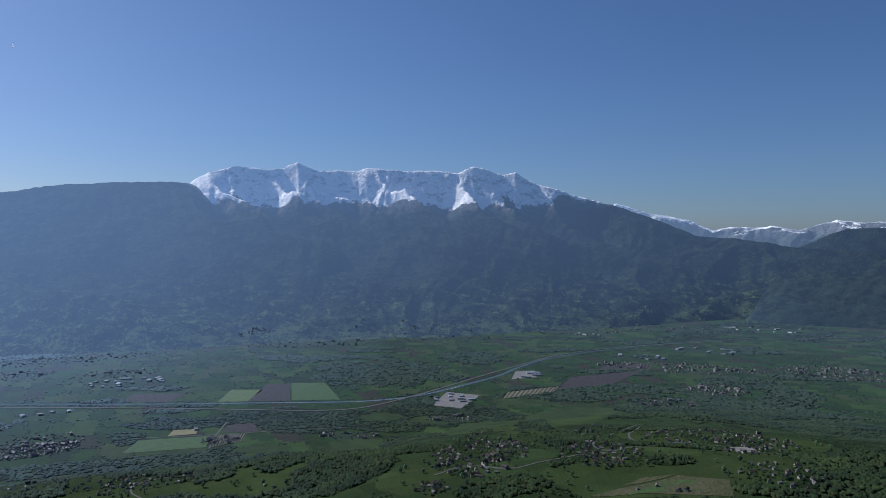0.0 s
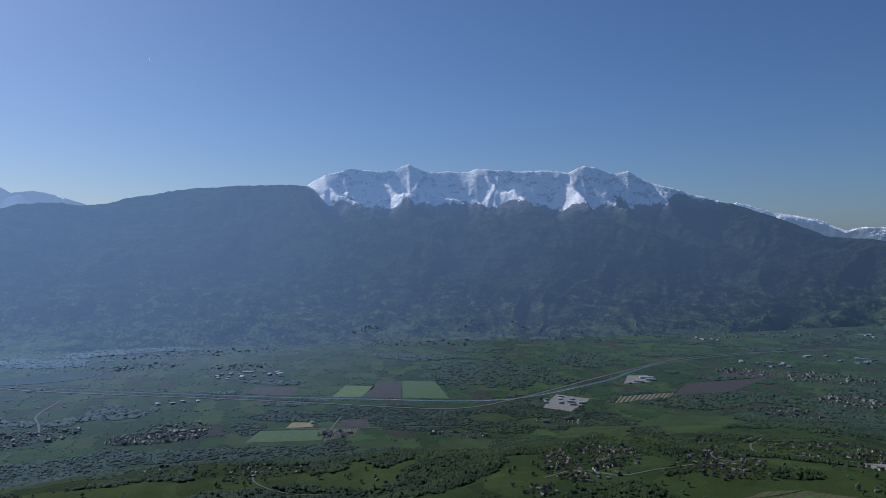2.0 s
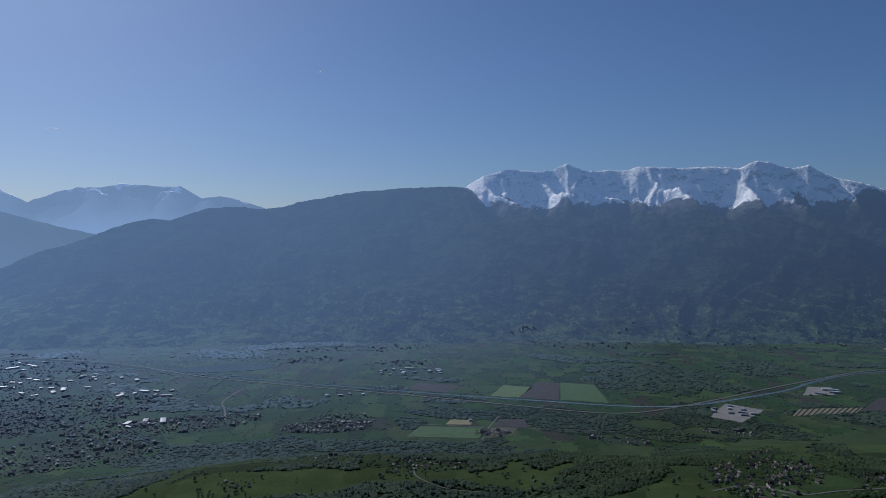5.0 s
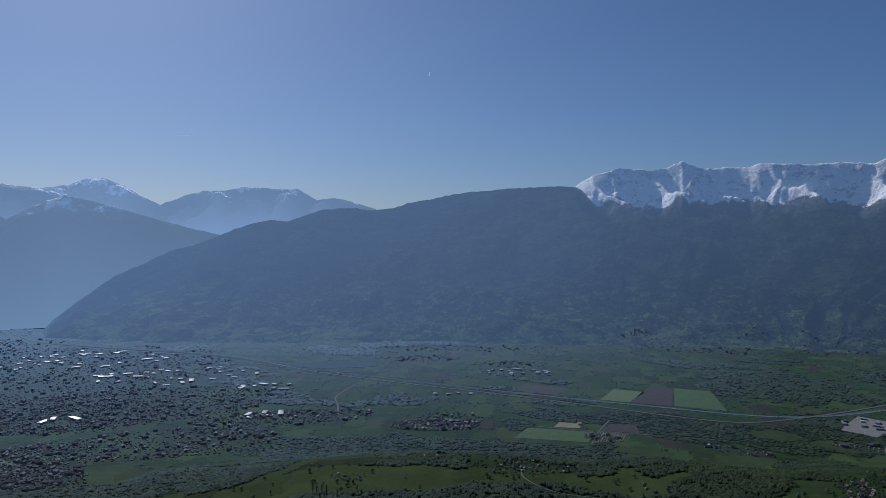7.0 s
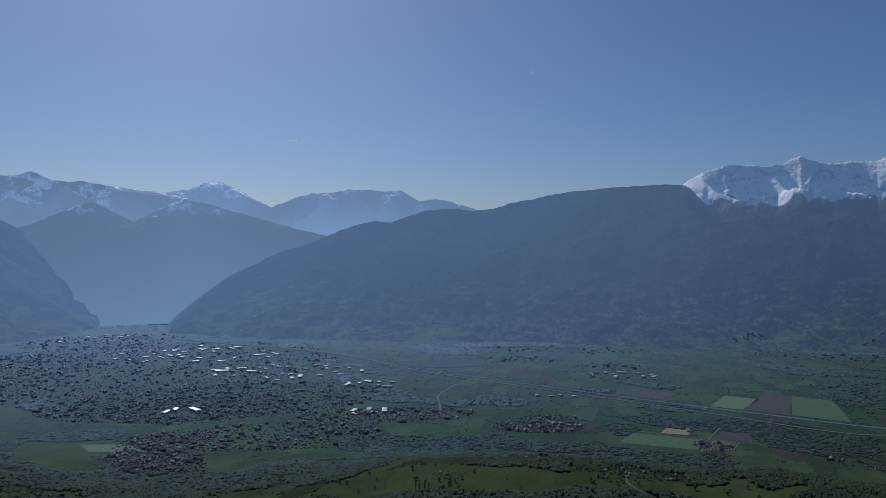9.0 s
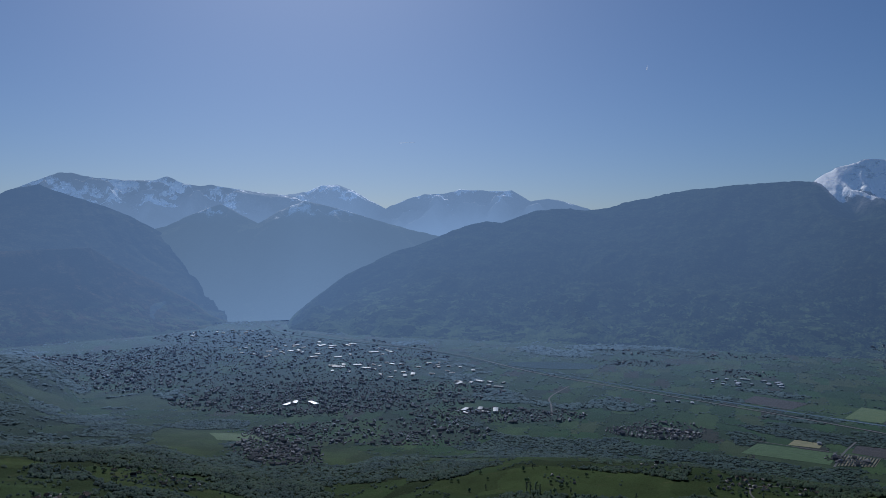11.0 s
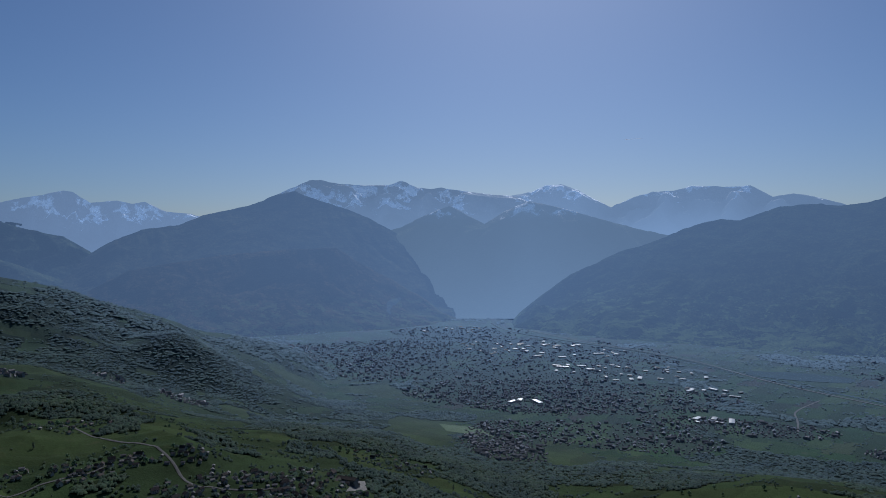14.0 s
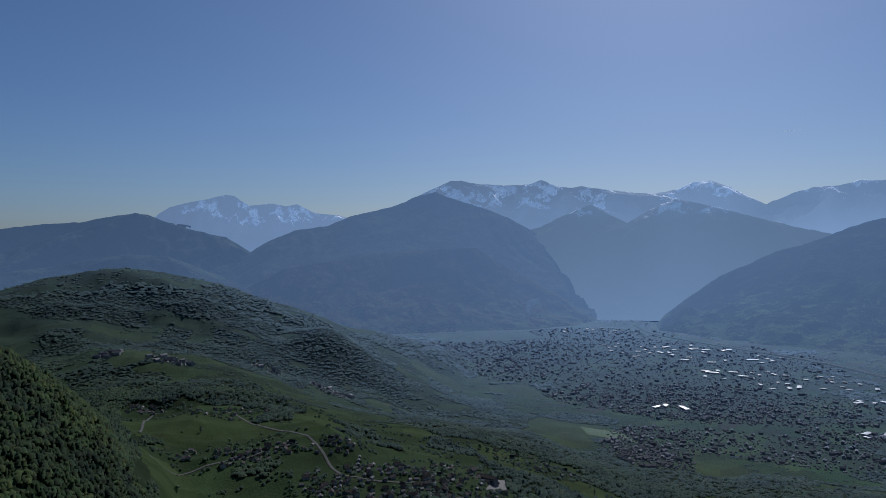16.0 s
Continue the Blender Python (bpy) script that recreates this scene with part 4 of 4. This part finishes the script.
# ---- trees ----
rng = np.random.default_rng(7)
RING = [(math.cos(a), math.sin(a)) for a in np.linspace(0, 2 * math.pi, 5)[:4]]
TURNED = [(math.cos(a), math.sin(a)) for a in np.linspace(0, 2 * math.pi, 5)[:4] + math.pi / 4]
DOME_V = np.array([(0.95 * x, 0.95 * y, -0.6) for x, y in RING] + [(0.72 * x, 0.72 * y, 0.4) for x, y in TURNED] + [(0, 0, 0.85)])
DOME_F = np.array([(0, 1, 4), (1, 2, 5), (2, 3, 6), (3, 0, 7), (4, 1, 5), (5, 2, 6), (6, 3, 7), (7, 0, 4), (4, 5, 8), (5, 6, 8), (6, 7, 8), (7, 4, 8)])


def clumps(x, y, z, wide, tall, rag=0.3):
    """Ragged leaf clumps, one at each point: vertices and triangles."""
    n = len(x)
    turn = rng.uniform(0, 2 * math.pi, n)
    c, s = np.cos(turn)[:, None], np.sin(turn)[:, None]
    k = 1 + rng.uniform(-rag, rag, (n, 9))
    px, py, pz = (DOME_V[None, :, j] * k for j in range(3))
    v = np.stack([x[:, None] + (px * c - py * s) * wide[:, None], y[:, None] + (px * s + py * c) * wide[:, None], z[:, None] + pz * tall[:, None]], -1)
    f = DOME_F[None] + 9 * np.arange(n)[:, None, None]
    return v.reshape(-1, 3), f.reshape(-1, 3)


def crowns(x, y, size, low=1.0, lobes=1, narrow=0.12):
    """Crowns of trees seen from afar: mostly round, of one lobe or several, here and there a narrow one."""
    cone = rng.uniform(0, 1, len(x)) < narrow
    wide, tall = size * np.where(cone, 0.62, 1.0), low * size * np.where(cone, 1.5, rng.uniform(0.75, 1.2, len(x)))
    z = terrain(x, y)
    if lobes == 1:
        return clumps(x, y, z + tall * 0.8, wide, tall)
    a = rng.uniform(0, 2 * math.pi, len(x))
    px, py, pz, pw, ph = [], [], [], [], []
    for k in range(lobes):
        turn, off = a + 2 * math.pi * k / lobes, wide * rng.uniform(0.3, 0.6, len(x)) * np.where(cone, 0.3, 1.0)
        w = wide * rng.uniform(0.55, 0.78, len(x))
        px.append(x + off * np.cos(turn))
        py.append(y + off * np.sin(turn))
        pz.append(z + tall * rng.uniform(0.6, 1.15, len(x)))
        pw.append(w)
        ph.append(w * low * np.where(cone, 1.9, rng.uniform(0.8, 1.15, len(x))))
    return clumps(*(np.concatenate(v) for v in (px, py, pz, pw, ph)), 0.35)


def soften(me, v, lift=0.9):
    """Leaf masses take the light from all round rather than on one hard side."""
    c = v.reshape(-1, 9, 3)
    out = c - c.mean(1, keepdims=True)
    out /= np.linalg.norm(out, axis=2, keepdims=True) + 1e-6
    out = (out + np.array((0, 0, lift))).reshape(-1, 3)
    me.normals_split_custom_set_from_vertices((out / (np.linalg.norm(out, axis=1, keepdims=True) + 1e-6)).astype(np.float32))
    return me


def scatter(count, r_min, r_max, th_min=-34.0, th_max=109.0):
    th = rng.uniform(th_min, th_max, count)
    r = np.sqrt(rng.uniform(r_min ** 2, r_max ** 2, count))
    return polar(th, r)


def keep_off(x, y):
    bad = near_line(RIVER, x, y) < 11
    bad |= near_line(HIGHWAY, x, y) < 13
    for pts in (ROAD_A, ROAD_B, ROAD_C, ROAD_D, ROAD_E, ROAD_F, ROAD_G, ROAD_H, ROAD_I):
        bad |= near_line(pts, x, y) < 5
    bad |= inside(LAKE[0], x, y) < 1.0
    for kind, a, b, c, d in FIELDS:
        q = np.array([a, b, c, d], float)
        side = [(q[(k + 1) % 4][0] - q[k][0]) * (y - q[k][1]) - (q[(k + 1) % 4][1] - q[k][1]) * (x - q[k][0]) for k in range(4)]
        bad |= np.all(np.array(side) > -60, 0) | np.all(np.array(side) < 60, 0)
    return bad


def woodland(name, label, r_min, r_max, count, size, leaves, low=1.0, lift=0.9, lobes=1):
    """Woods, hedges along the parcels, trees in gardens and on the river banks."""
    x, y = scatter(count, r_min, r_max)
    who, edge = parcels(x, y)
    pick = rng.uniform(0, 1, count)
    wood = woods(x, y)
    built = in_any(TOWNS, x, y, 0.3) | in_any(HAMLETS, x, y, 0.3, 1.3)
    sheds = in_any(SHEDS, x, y)
    mead = in_any(MEADOWS, x, y, 0.15)
    east = np.degrees(np.arctan2(-x, y)) > 58
    hedge = (edge < size * np.where(east, 1.5, 1.1)) & (hash2(np.floor(x / 60), np.floor(y / 60), 6) > np.where(east, 0.2, 0.22)) & ~mead & (pick < 0.4)
    single = pick < np.where(mead, 0.002, 0.0025)
    bank = (near_line(RIVER, x, y) < 34) & (pick < 0.6)
    keep = (wood & (pick < 0.92)) | hedge | single | bank | (built & (pick < np.where(np.hypot(x, y) < 1100, 0.25, 0.6))) | (sheds & (pick < 0.08))
    b = np.degrees(np.arctan2(-x, y))
    keep &= ~((b > 53) & (b < 59) & (np.hypot(x, y) > 3150))
    keep &= ~keep_off(x, y) & (terrain(x, y) < height(x, y) + 2)
    x, y = x[keep], y[keep]
    close = woods(x, y)
    s = size * rng.uniform(0.65, 1.25, len(x)) * np.where(woods(x, y), 1.05, np.where(in_any(TOWNS, x, y, 0.3), 0.34, 0.66))
    v, f = crowns(x, y, s * np.where(close, 1.12, 1.0), low * np.where(close, 0.8, 1.0), lobes)
    tagged(new(name, soften(big_mesh(name, v, f, leaves, True), v, lift)), label, "trees", kind="stuff")


def spur_woods():
    """The close wood on the steep spur below the eye."""
    x, y = scatter(17000, 250, 820, 93, 109)
    keep = woods(x, y) & ~keep_off(x, y)
    x, y = x[keep], y[keep]
    v, f = crowns(x, y, 1.75 * rng.uniform(0.5, 1.45, len(x)), 1.05, 3, 0.3)
    tagged(new("spur_woods", soften(big_mesh("spur_woods", v, f, SPUR_LEAVES, True), v, 1.3)), "dense mixed wood on the steep dark slope", "trees", kind="stuff")


spur_woods()
woodland("near_woods", "leafy spring woods and hedges on the hillside", 430, 1000, 70000, 2.5, WOOD_FAR, 0.9, 1.8, 3)
woodland("hillside_woods", "leafy spring woods, copses and hedges", 1000, 1700, 80000, 3.3, WOOD_FAR, 0.5, 2.6, 2)
woodland("valley_woods", "woods, hedges and garden trees on the valley floor", 1700, 2900, 110000, 5.0, VALLEY_LEAVES, 0.42, 3.0)
woodland("far_valley_woods", "distant woods and garden trees round the town", 2900, 3900, 32000, 4.6, VALLEY_LEAVES, 0.42, 3.0)



def flank_woods():
    """Woods that climb the foot of the main range between its clearings."""
    x, y = scatter(28000, 2650, 3800, -33, 45)
    z = terrain(x, y)
    wooded = fbm(x / 170, y / 120, 4, 63) > np.interp(z, [0, 60, 300], [0.1, -0.1, 0.0])
    keep = (z > 2) & (z < 400) & wooded & ~in_any(TOWNS, x, y, 0.3)
    x, y = x[keep], y[keep]
    v, f = crowns(x, y, 4.6 * rng.uniform(0.7, 1.3, len(x)), 0.65)
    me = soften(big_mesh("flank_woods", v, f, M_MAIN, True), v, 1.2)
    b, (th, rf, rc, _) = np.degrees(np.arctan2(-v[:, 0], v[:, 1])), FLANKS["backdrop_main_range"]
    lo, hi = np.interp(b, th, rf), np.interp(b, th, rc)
    # the crowns emit the same haze glow as the flank they stand on
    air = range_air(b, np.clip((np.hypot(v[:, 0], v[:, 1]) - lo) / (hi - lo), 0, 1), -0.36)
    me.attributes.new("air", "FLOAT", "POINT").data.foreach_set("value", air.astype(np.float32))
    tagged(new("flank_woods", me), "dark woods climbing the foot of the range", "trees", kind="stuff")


flank_woods()


# single trees in the meadows and by the lanes
def tree(tall, wide, clump_count, seed, leaves, label, slim=False):
    """A tree: a tapered trunk, limbs, and a crown of many ragged clumps with gaps between them."""
    r = random.Random(seed)
    ob = tagged(new("tree"), label, "tree", "single trees in the meadows")
    bm = bmesh.new()
    bmesh.ops.create_cone(bm, cap_ends=True, segments=7, radius1=tall * 0.04, radius2=tall * 0.012, depth=tall * 0.8, matrix=Matrix.Translation((0, 0, tall * 0.38)))
    trunk = part("trunk", to_mesh(bm, "trunk", BARK), ob)
    for k in range(3):
        bm = bmesh.new()
        a = 2 * math.pi * k / 3 + r.uniform(-0.4, 0.4)
        m = Matrix.Translation((0, 0, tall * 0.38)) @ Euler((0, 0, a)).to_matrix().to_4x4() @ Euler((0, 0.8 if not slim else 0.2, 0)).to_matrix().to_4x4() @ Matrix.Translation((0, 0, wide * 0.4))
        bmesh.ops.create_cone(bm, cap_ends=True, segments=5, radius1=tall * 0.018, radius2=tall * 0.006, depth=wide * 0.8, matrix=m)
        part("limb", to_mesh(bm, "limb", BARK), trunk)
    n = clump_count
    a = np.array([r.uniform(0, 2 * math.pi) for _ in range(n)])
    h = np.array([r.uniform(0, 1) for _ in range(n)])
    girth = np.sin(np.pi * (0.12 + 0.85 * h)) ** (0.7 if not slim else 0.4)
    d = np.array([math.sqrt(r.uniform(0.15, 1)) for _ in range(n)]) * girth * wide
    size = np.array([r.uniform(0.16, 0.30) for _ in range(n)]) * wide * (1.0 if not slim else 1.5)
    v, f = clumps(d * np.cos(a), d * np.sin(a), tall * (0.25 + 0.72 * h), size, size * 0.8, 0.4)
    part("crown", big_mesh("crown", v, f, leaves, True), ob)
    return ob


TREES = [tree(5.2, 2.3, 46, 1, LEAVES, "round leafy tree in fresh spring green"), tree(4.2, 1.9, 40, 2, LEAVES, "small spreading fruit tree in a meadow"),
         tree(6.4, 2.6, 54, 3, LEAVES, "tall old broad-leaved tree with a ragged crown"), tree(6.8, 1.5, 44, 4, DARK_LEAVES, "dark narrow spruce beside the houses")]
first = set(TREES)
planted = 0
tx, ty = scatter(5000, 560, 1000, -33, 96)
ok = ~woods(tx, ty) & ~keep_off(tx, ty) & (in_any(MEADOWS, tx, ty) | in_any(HAMLETS, tx, ty, 0.3, 1.5))
for x, y in list(zip(tx[ok], ty[ok]))[:170]:
    kind = TREES[int(rng.choice(4, p=[0.35, 0.3, 0.2, 0.15]))]
    m = pose(x, y, float(height(x, y)) - 0.1, 0, 0, rng.uniform(0, 360))
    if kind in first:
        first.discard(kind)
        kind.matrix_basis = m
    else:
        copy_thing(kind, m)
poplar = tree(11, 1.3, 50, 9, DARK_LEAVES, "tall slender poplar in a short row", True)
for k, (x, y) in enumerate(POPLARS):
    m = pose(x, y, float(height(x, y)) - 0.1, 0, 0, 70 * k)
    if k:
        copy_thing(poplar, m)
    else:
        poplar.matrix_basis = m


# ---- houses ----
def gable_walls(w, d, h, rise):
    v = [(-w, -d, -3), (w, -d, -3), (w, d, -3), (-w, d, -3), (-w, -d, h), (w, -d, h), (w, d, h), (-w, d, h), (-w, 0, h + rise), (w, 0, h + rise)]
    return v, [(3, 2, 1, 0), (0, 1, 5, 4), (2, 3, 7, 6), (1, 2, 6, 9, 5), (3, 0, 4, 8, 7)]


def gable_roof(w, d, h, rise, over=0.3, thick=0.15):
    k = rise / d
    a, b = w + over, d + over
    lo = h - over * k + 0.05
    top = h + rise + 0.05
    v = [(-a, -b, lo), (a, -b, lo), (a, 0, top), (-a, 0, top), (-a, b, lo), (a, b, lo)]
    v += [(x, y, z + thick) for x, y, z in v]
    return v, [(6, 7, 8, 9), (9, 8, 11, 10), (3, 2, 1, 0), (4, 5, 2, 3), (0, 1, 7, 6), (5, 4, 10, 11), (1, 2, 8, 7), (2, 5, 11, 8), (3, 0, 6, 9), (4, 3, 9, 10)]


def house(w, d, h, rise, label, tall_chimney=True):
    """A house of the valley: rendered walls, a gabled roof with eaves, a chimney, windows and a door."""
    ob = tagged(new("house"), label, "house", "houses of the hamlets")
    part("wall", mesh("wall", *gable_walls(w, d, h, rise), WALLS), ob)
    roof = part("roof", mesh("roof", *gable_roof(w, d, h, rise), ROOFS), ob)
    bm = bmesh.new()
    box(bm, w * 0.4, d * 0.35, h + rise * 0.45, 0.3, 0.3, rise * 0.55 + 0.45)
    part("chimney", to_mesh(bm, "chimney", STONE), roof)
    n = 2 if w < 2 else 3
    for side in (-1, 1):
        for level in range(2 if h > 1.8 else 1):
            for k in range(n):
                bm = bmesh.new()
                box(bm, (k - (n - 1) / 2) * w * 1.5 / n, side * (d + 0.01), 0.5 + 0.95 * level, 0.4, 0.06, 0.5)
                part("window", to_mesh(bm, "window", GLASS), ob)
    bm = bmesh.new()
    box(bm, w + 0.01, -d * 0.3, 0, 0.06, 0.42, 0.85)
    part("door", to_mesh(bm, "door", BARK), ob)
    return ob


KINDS = [house(2.15, 1.65, 2.1, 1.25, "rendered two-storey house with a dark gabled roof"), house(1.8, 1.5, 1.75, 1.05, "small pale house with a brown gabled roof"),
         house(2.9, 2.05, 2.4, 1.65, "large old farmhouse with a steep slate roof"), house(2.45, 1.75, 1.65, 1.0, "low wide house with a tiled roof"), house(1.65, 1.4, 1.85, 1.3, "narrow village house with a steep roof")]


def settle(zone, count, gap, spread=1.05):
    """Places for houses in a settlement, in loose rows, no two on one spot."""
    zx, zy, a, b, th = zone[:5]
    done, tries = [], 0
    main = rng.uniform(0, math.pi)
    while len(done) < count and tries < count * 40:
        tries += 1
        d, q = math.sqrt(rng.uniform(0, 1)), rng.uniform(0, 2 * math.pi)
        u, v = a * d * math.cos(q) * spread, b * d * math.sin(q) * spread
        c, s = math.cos(radians(th)), math.sin(radians(th))
        x, y = zx + u * c - v * s, zy + u * s + v * c
        if all((x - p) ** 2 + (y - r) ** 2 > gap * gap for p, r, _ in done[-220:]):
            done.append((x, y, main + math.pi / 2 * rng.integers(0, 2) + rng.normal(0, 0.25)))
    return done


first = set(KINDS)
count, BUILT = 0, []
for zone in HAMLETS:
    for x, y, turn in settle(zone, zone[5], 5.4, 1.3):
        if count >= 330:
            break
        if near_line(ROAD_A, np.array(x), np.array(y)) < 4 or near_line(ROAD_D, np.array(x), np.array(y)) < 4:
            continue
        kind = KINDS[int(rng.choice(5, p=[0.33, 0.25, 0.14, 0.16, 0.12]))]
        m = pose(x, y, float(height(x, y)) + 0.1, 0, 0, math.degrees(turn))
        if kind in first:
            first.discard(kind)
            kind.matrix_basis = m
        else:
            copy_thing(kind, m)
        count += 1
        BUILT.append((x, y))


def town():
    """The far houses of the towns: walls and roofs, too small to tell their windows."""
    wv, wf, rv, rf = [], [], [], []
    for zone in TOWNS + [(*h[:5], int(h[5] * 1.4)) for h in HAMLETS]:
        for x, y, turn in settle(zone, int(zone[5] * (2.2 if zone in TOWNS else 1)), 6.0 if zone in TOWNS else 4.8, 1.05 if zone in TOWNS else 1.3):
            if near_line(RIVER, np.array(x), np.array(y)) < 26 or near_line(HIGHWAY, np.array(x), np.array(y)) < 14 or inside(LAKE[0], x, y) < 1.05:
                continue
            if zone not in TOWNS and any((x - p) ** 2 + (y - q) ** 2 < 20 for p, q in BUILT):
                continue
            big = zone in TOWNS and rng.uniform(0, 1) < 0.12
            w, d, h = (rng.uniform(3.2, 6), rng.uniform(2.2, 3), rng.uniform(2.6, 5)) if big else (rng.uniform(1.3, 2.2), rng.uniform(1.0, 1.5), rng.uniform(1.2, 1.8))
            m = np.array(pose(x, y, float(terrain(x, y)), 0, 0, math.degrees(turn)))
            for (v, f), vs, fs in ((gable_walls(w, d, h, d * 0.6), wv, wf), (gable_roof(w, d, h, d * 0.6), rv, rf)):
                k = len(vs)
                vs += [tuple(m[:3, :3] @ p + m[:3, 3]) for p in np.array(v)]
                fs += [tuple(i + k for i in q) for q in f]
    ob = tagged(new("town_houses", mesh("town_walls", wv, wf, TOWN_WALLS)), "hundreds of pale houses crowding the valley towns", "houses", kind="stuff")
    part("roofs", mesh("town_roofs", rv, rf, TOWN_ROOFS), ob)


town()


def shed(w, d, h):
    """A long storehouse with metal cladding, a low ridged roof and a loading door."""
    ob = tagged(new("storehouse"), "long pale storehouse with a low sheet-metal roof", "warehouse", "storehouses of the valley")
    part("wall", mesh("wall", *gable_walls(w, d, h, d * 0.07), SHED_WALL), ob)
    part("roof", mesh("roof", *gable_roof(w, d, h, d * 0.07, 0.4, 0.5), SHED_ROOF), ob)
    for k in range(3):
        bm = bmesh.new()
        box(bm, (k - 1) * w * 0.55, -d - 0.02, 0, 2.4, 0.12, 2.8)
        part("door", to_mesh(bm, "door", ASPHALT), ob)
    return ob


STORES = [shed(8, 4, 3.2), shed(13, 5, 3.6), shed(6, 3.4, 3), shed(19, 5.5, 4)]
first = set(STORES)
for zone in SHEDS_A[:-1] + SHEDS_B[:1]:
    for x, y, turn in settle(zone, zone[5], 26.0 if zone[5] > 2 else 5.0):
        if near_line(RIVER, np.array(x), np.array(y)) < 40 or near_line(HIGHWAY, np.array(x), np.array(y)) < 30:
            continue
        kind = STORES[int(rng.choice(4, p=[0.35, 0.25, 0.3, 0.1]))] if zone[5] > 2 else STORES[2]
        m = pose(x, y, float(height(x, y)), 0, 0, math.degrees(turn))
        if kind in first:
            first.discard(kind)
            kind.matrix_basis = m
        else:
            copy_thing(kind, m)


def church():
    ob = tagged(new("church"), "stone village church with a tall square belfry and spire", "church")
    part("nave", mesh("nave", *gable_walls(8, 4, 6, 4), STONE), ob)
    part("roof", mesh("roof", *gable_roof(8, 4, 6, 4), ROOFS), ob)
    bm = bmesh.new()
    box(bm, -9.6, 0, -2, 3.4, 3.4, 16)
    belfry = part("belfry", to_mesh(bm, "belfry", STONE), ob)
    bm = bmesh.new()
    bmesh.ops.create_cone(bm, cap_ends=True, segments=8, radius1=2.3, radius2=0.05, depth=7, matrix=Matrix.Translation((-9.6, 0, 17.5)))
    part("spire", to_mesh(bm, "spire", ROOFS), belfry)
    for side in (-1, 1):
        for k in range(4):
            bm = bmesh.new()
            box(bm, -5 + 3.4 * k, side * 4.0, 1.8, 0.9, 0.1, 2.6)
            part("window", to_mesh(bm, "window", GLASS), ob)
    ob.matrix_basis = pose(428, 981, float(height(428, 981)), 0, 0, 25) @ Matrix.Scale(0.42, 4)


church()


def school(x, y, turn):
    """A long two-winged public building beside a paved yard."""
    ob = tagged(new("school_building"), "large two-winged village school with grey roofs beside a yard", "school")
    for name, w, d, h, dx, dy, rot in (("main_wing", 6.5, 2.2, 2.8, 0, 0, 0), ("side_wing", 4.2, 2.0, 2.4, -4.6, -5.4, 90)):
        m = pose(dx, dy, 0, 0, 0, rot)
        wing = mesh(name, *gable_walls(w, d, h, d * 0.5), WALLS)
        wing.transform(m)
        wing_part = part(name, wing, ob)
        top = mesh("roof", *gable_roof(w, d, h, d * 0.5), ROOFS)
        top.transform(m)
        part("roof", top, wing_part)
        for side in (-1, 1):
            for k in range(6):
                bm = bmesh.new()
                box(bm, (k - 2.5) * w * 0.3, side * (d + 0.01), 0.8, 0.8, 0.06, 0.9)
                pane = to_mesh(bm, "window", GLASS)
                pane.transform(m)
                part("window", pane, wing_part)
    ob.matrix_basis = pose(x, y, float(height(x, y)) + 0.1, 0, 0, turn) @ Matrix.Scale(1.5, 4)


school(-631, 212, 38)


# ---- vapour trails high in the sky ----
def trail(bearing, tall, length, wide, tilt, label):
    """A thin tapering streak of vapour."""
    c = Vector((-math.sin(radians(bearing)) * math.cos(radians(tall)), math.cos(radians(bearing)) * math.cos(radians(tall)), math.sin(radians(tall)))) * 4700 + Vector((0, 0, EYE))
    bm = bmesh.new()
    bmesh.ops.create_cone(bm, cap_ends=True, segments=8, radius1=wide, radius2=wide * 0.15, depth=length)
    ob = tagged(new("vapour_trail", to_mesh(bm, "vapour_trail", VAPOUR)), label, "vapour trail")
    ob.matrix_world = Matrix.Translation(c) @ pose(0, 0, 0, 0, 0, bearing) @ pose(0, 0, 0, 0, tilt, 0)


VAPOUR, vt, vb = nodes("vapour")
thin = put(vt, "BsdfTranslucent", Color=(0.9, 0.92, 0.95, 1))
vt.links.new(thin.outputs[0], vt.nodes["Material Output"].inputs["Surface"])
trail(30.6, 13.2, 30, 3.0, 4, "short bright vapour trail in the clear sky")
trail(49.1, 8.0, 105, 1.6, 88, "long faint vapour trail low over the mountains")
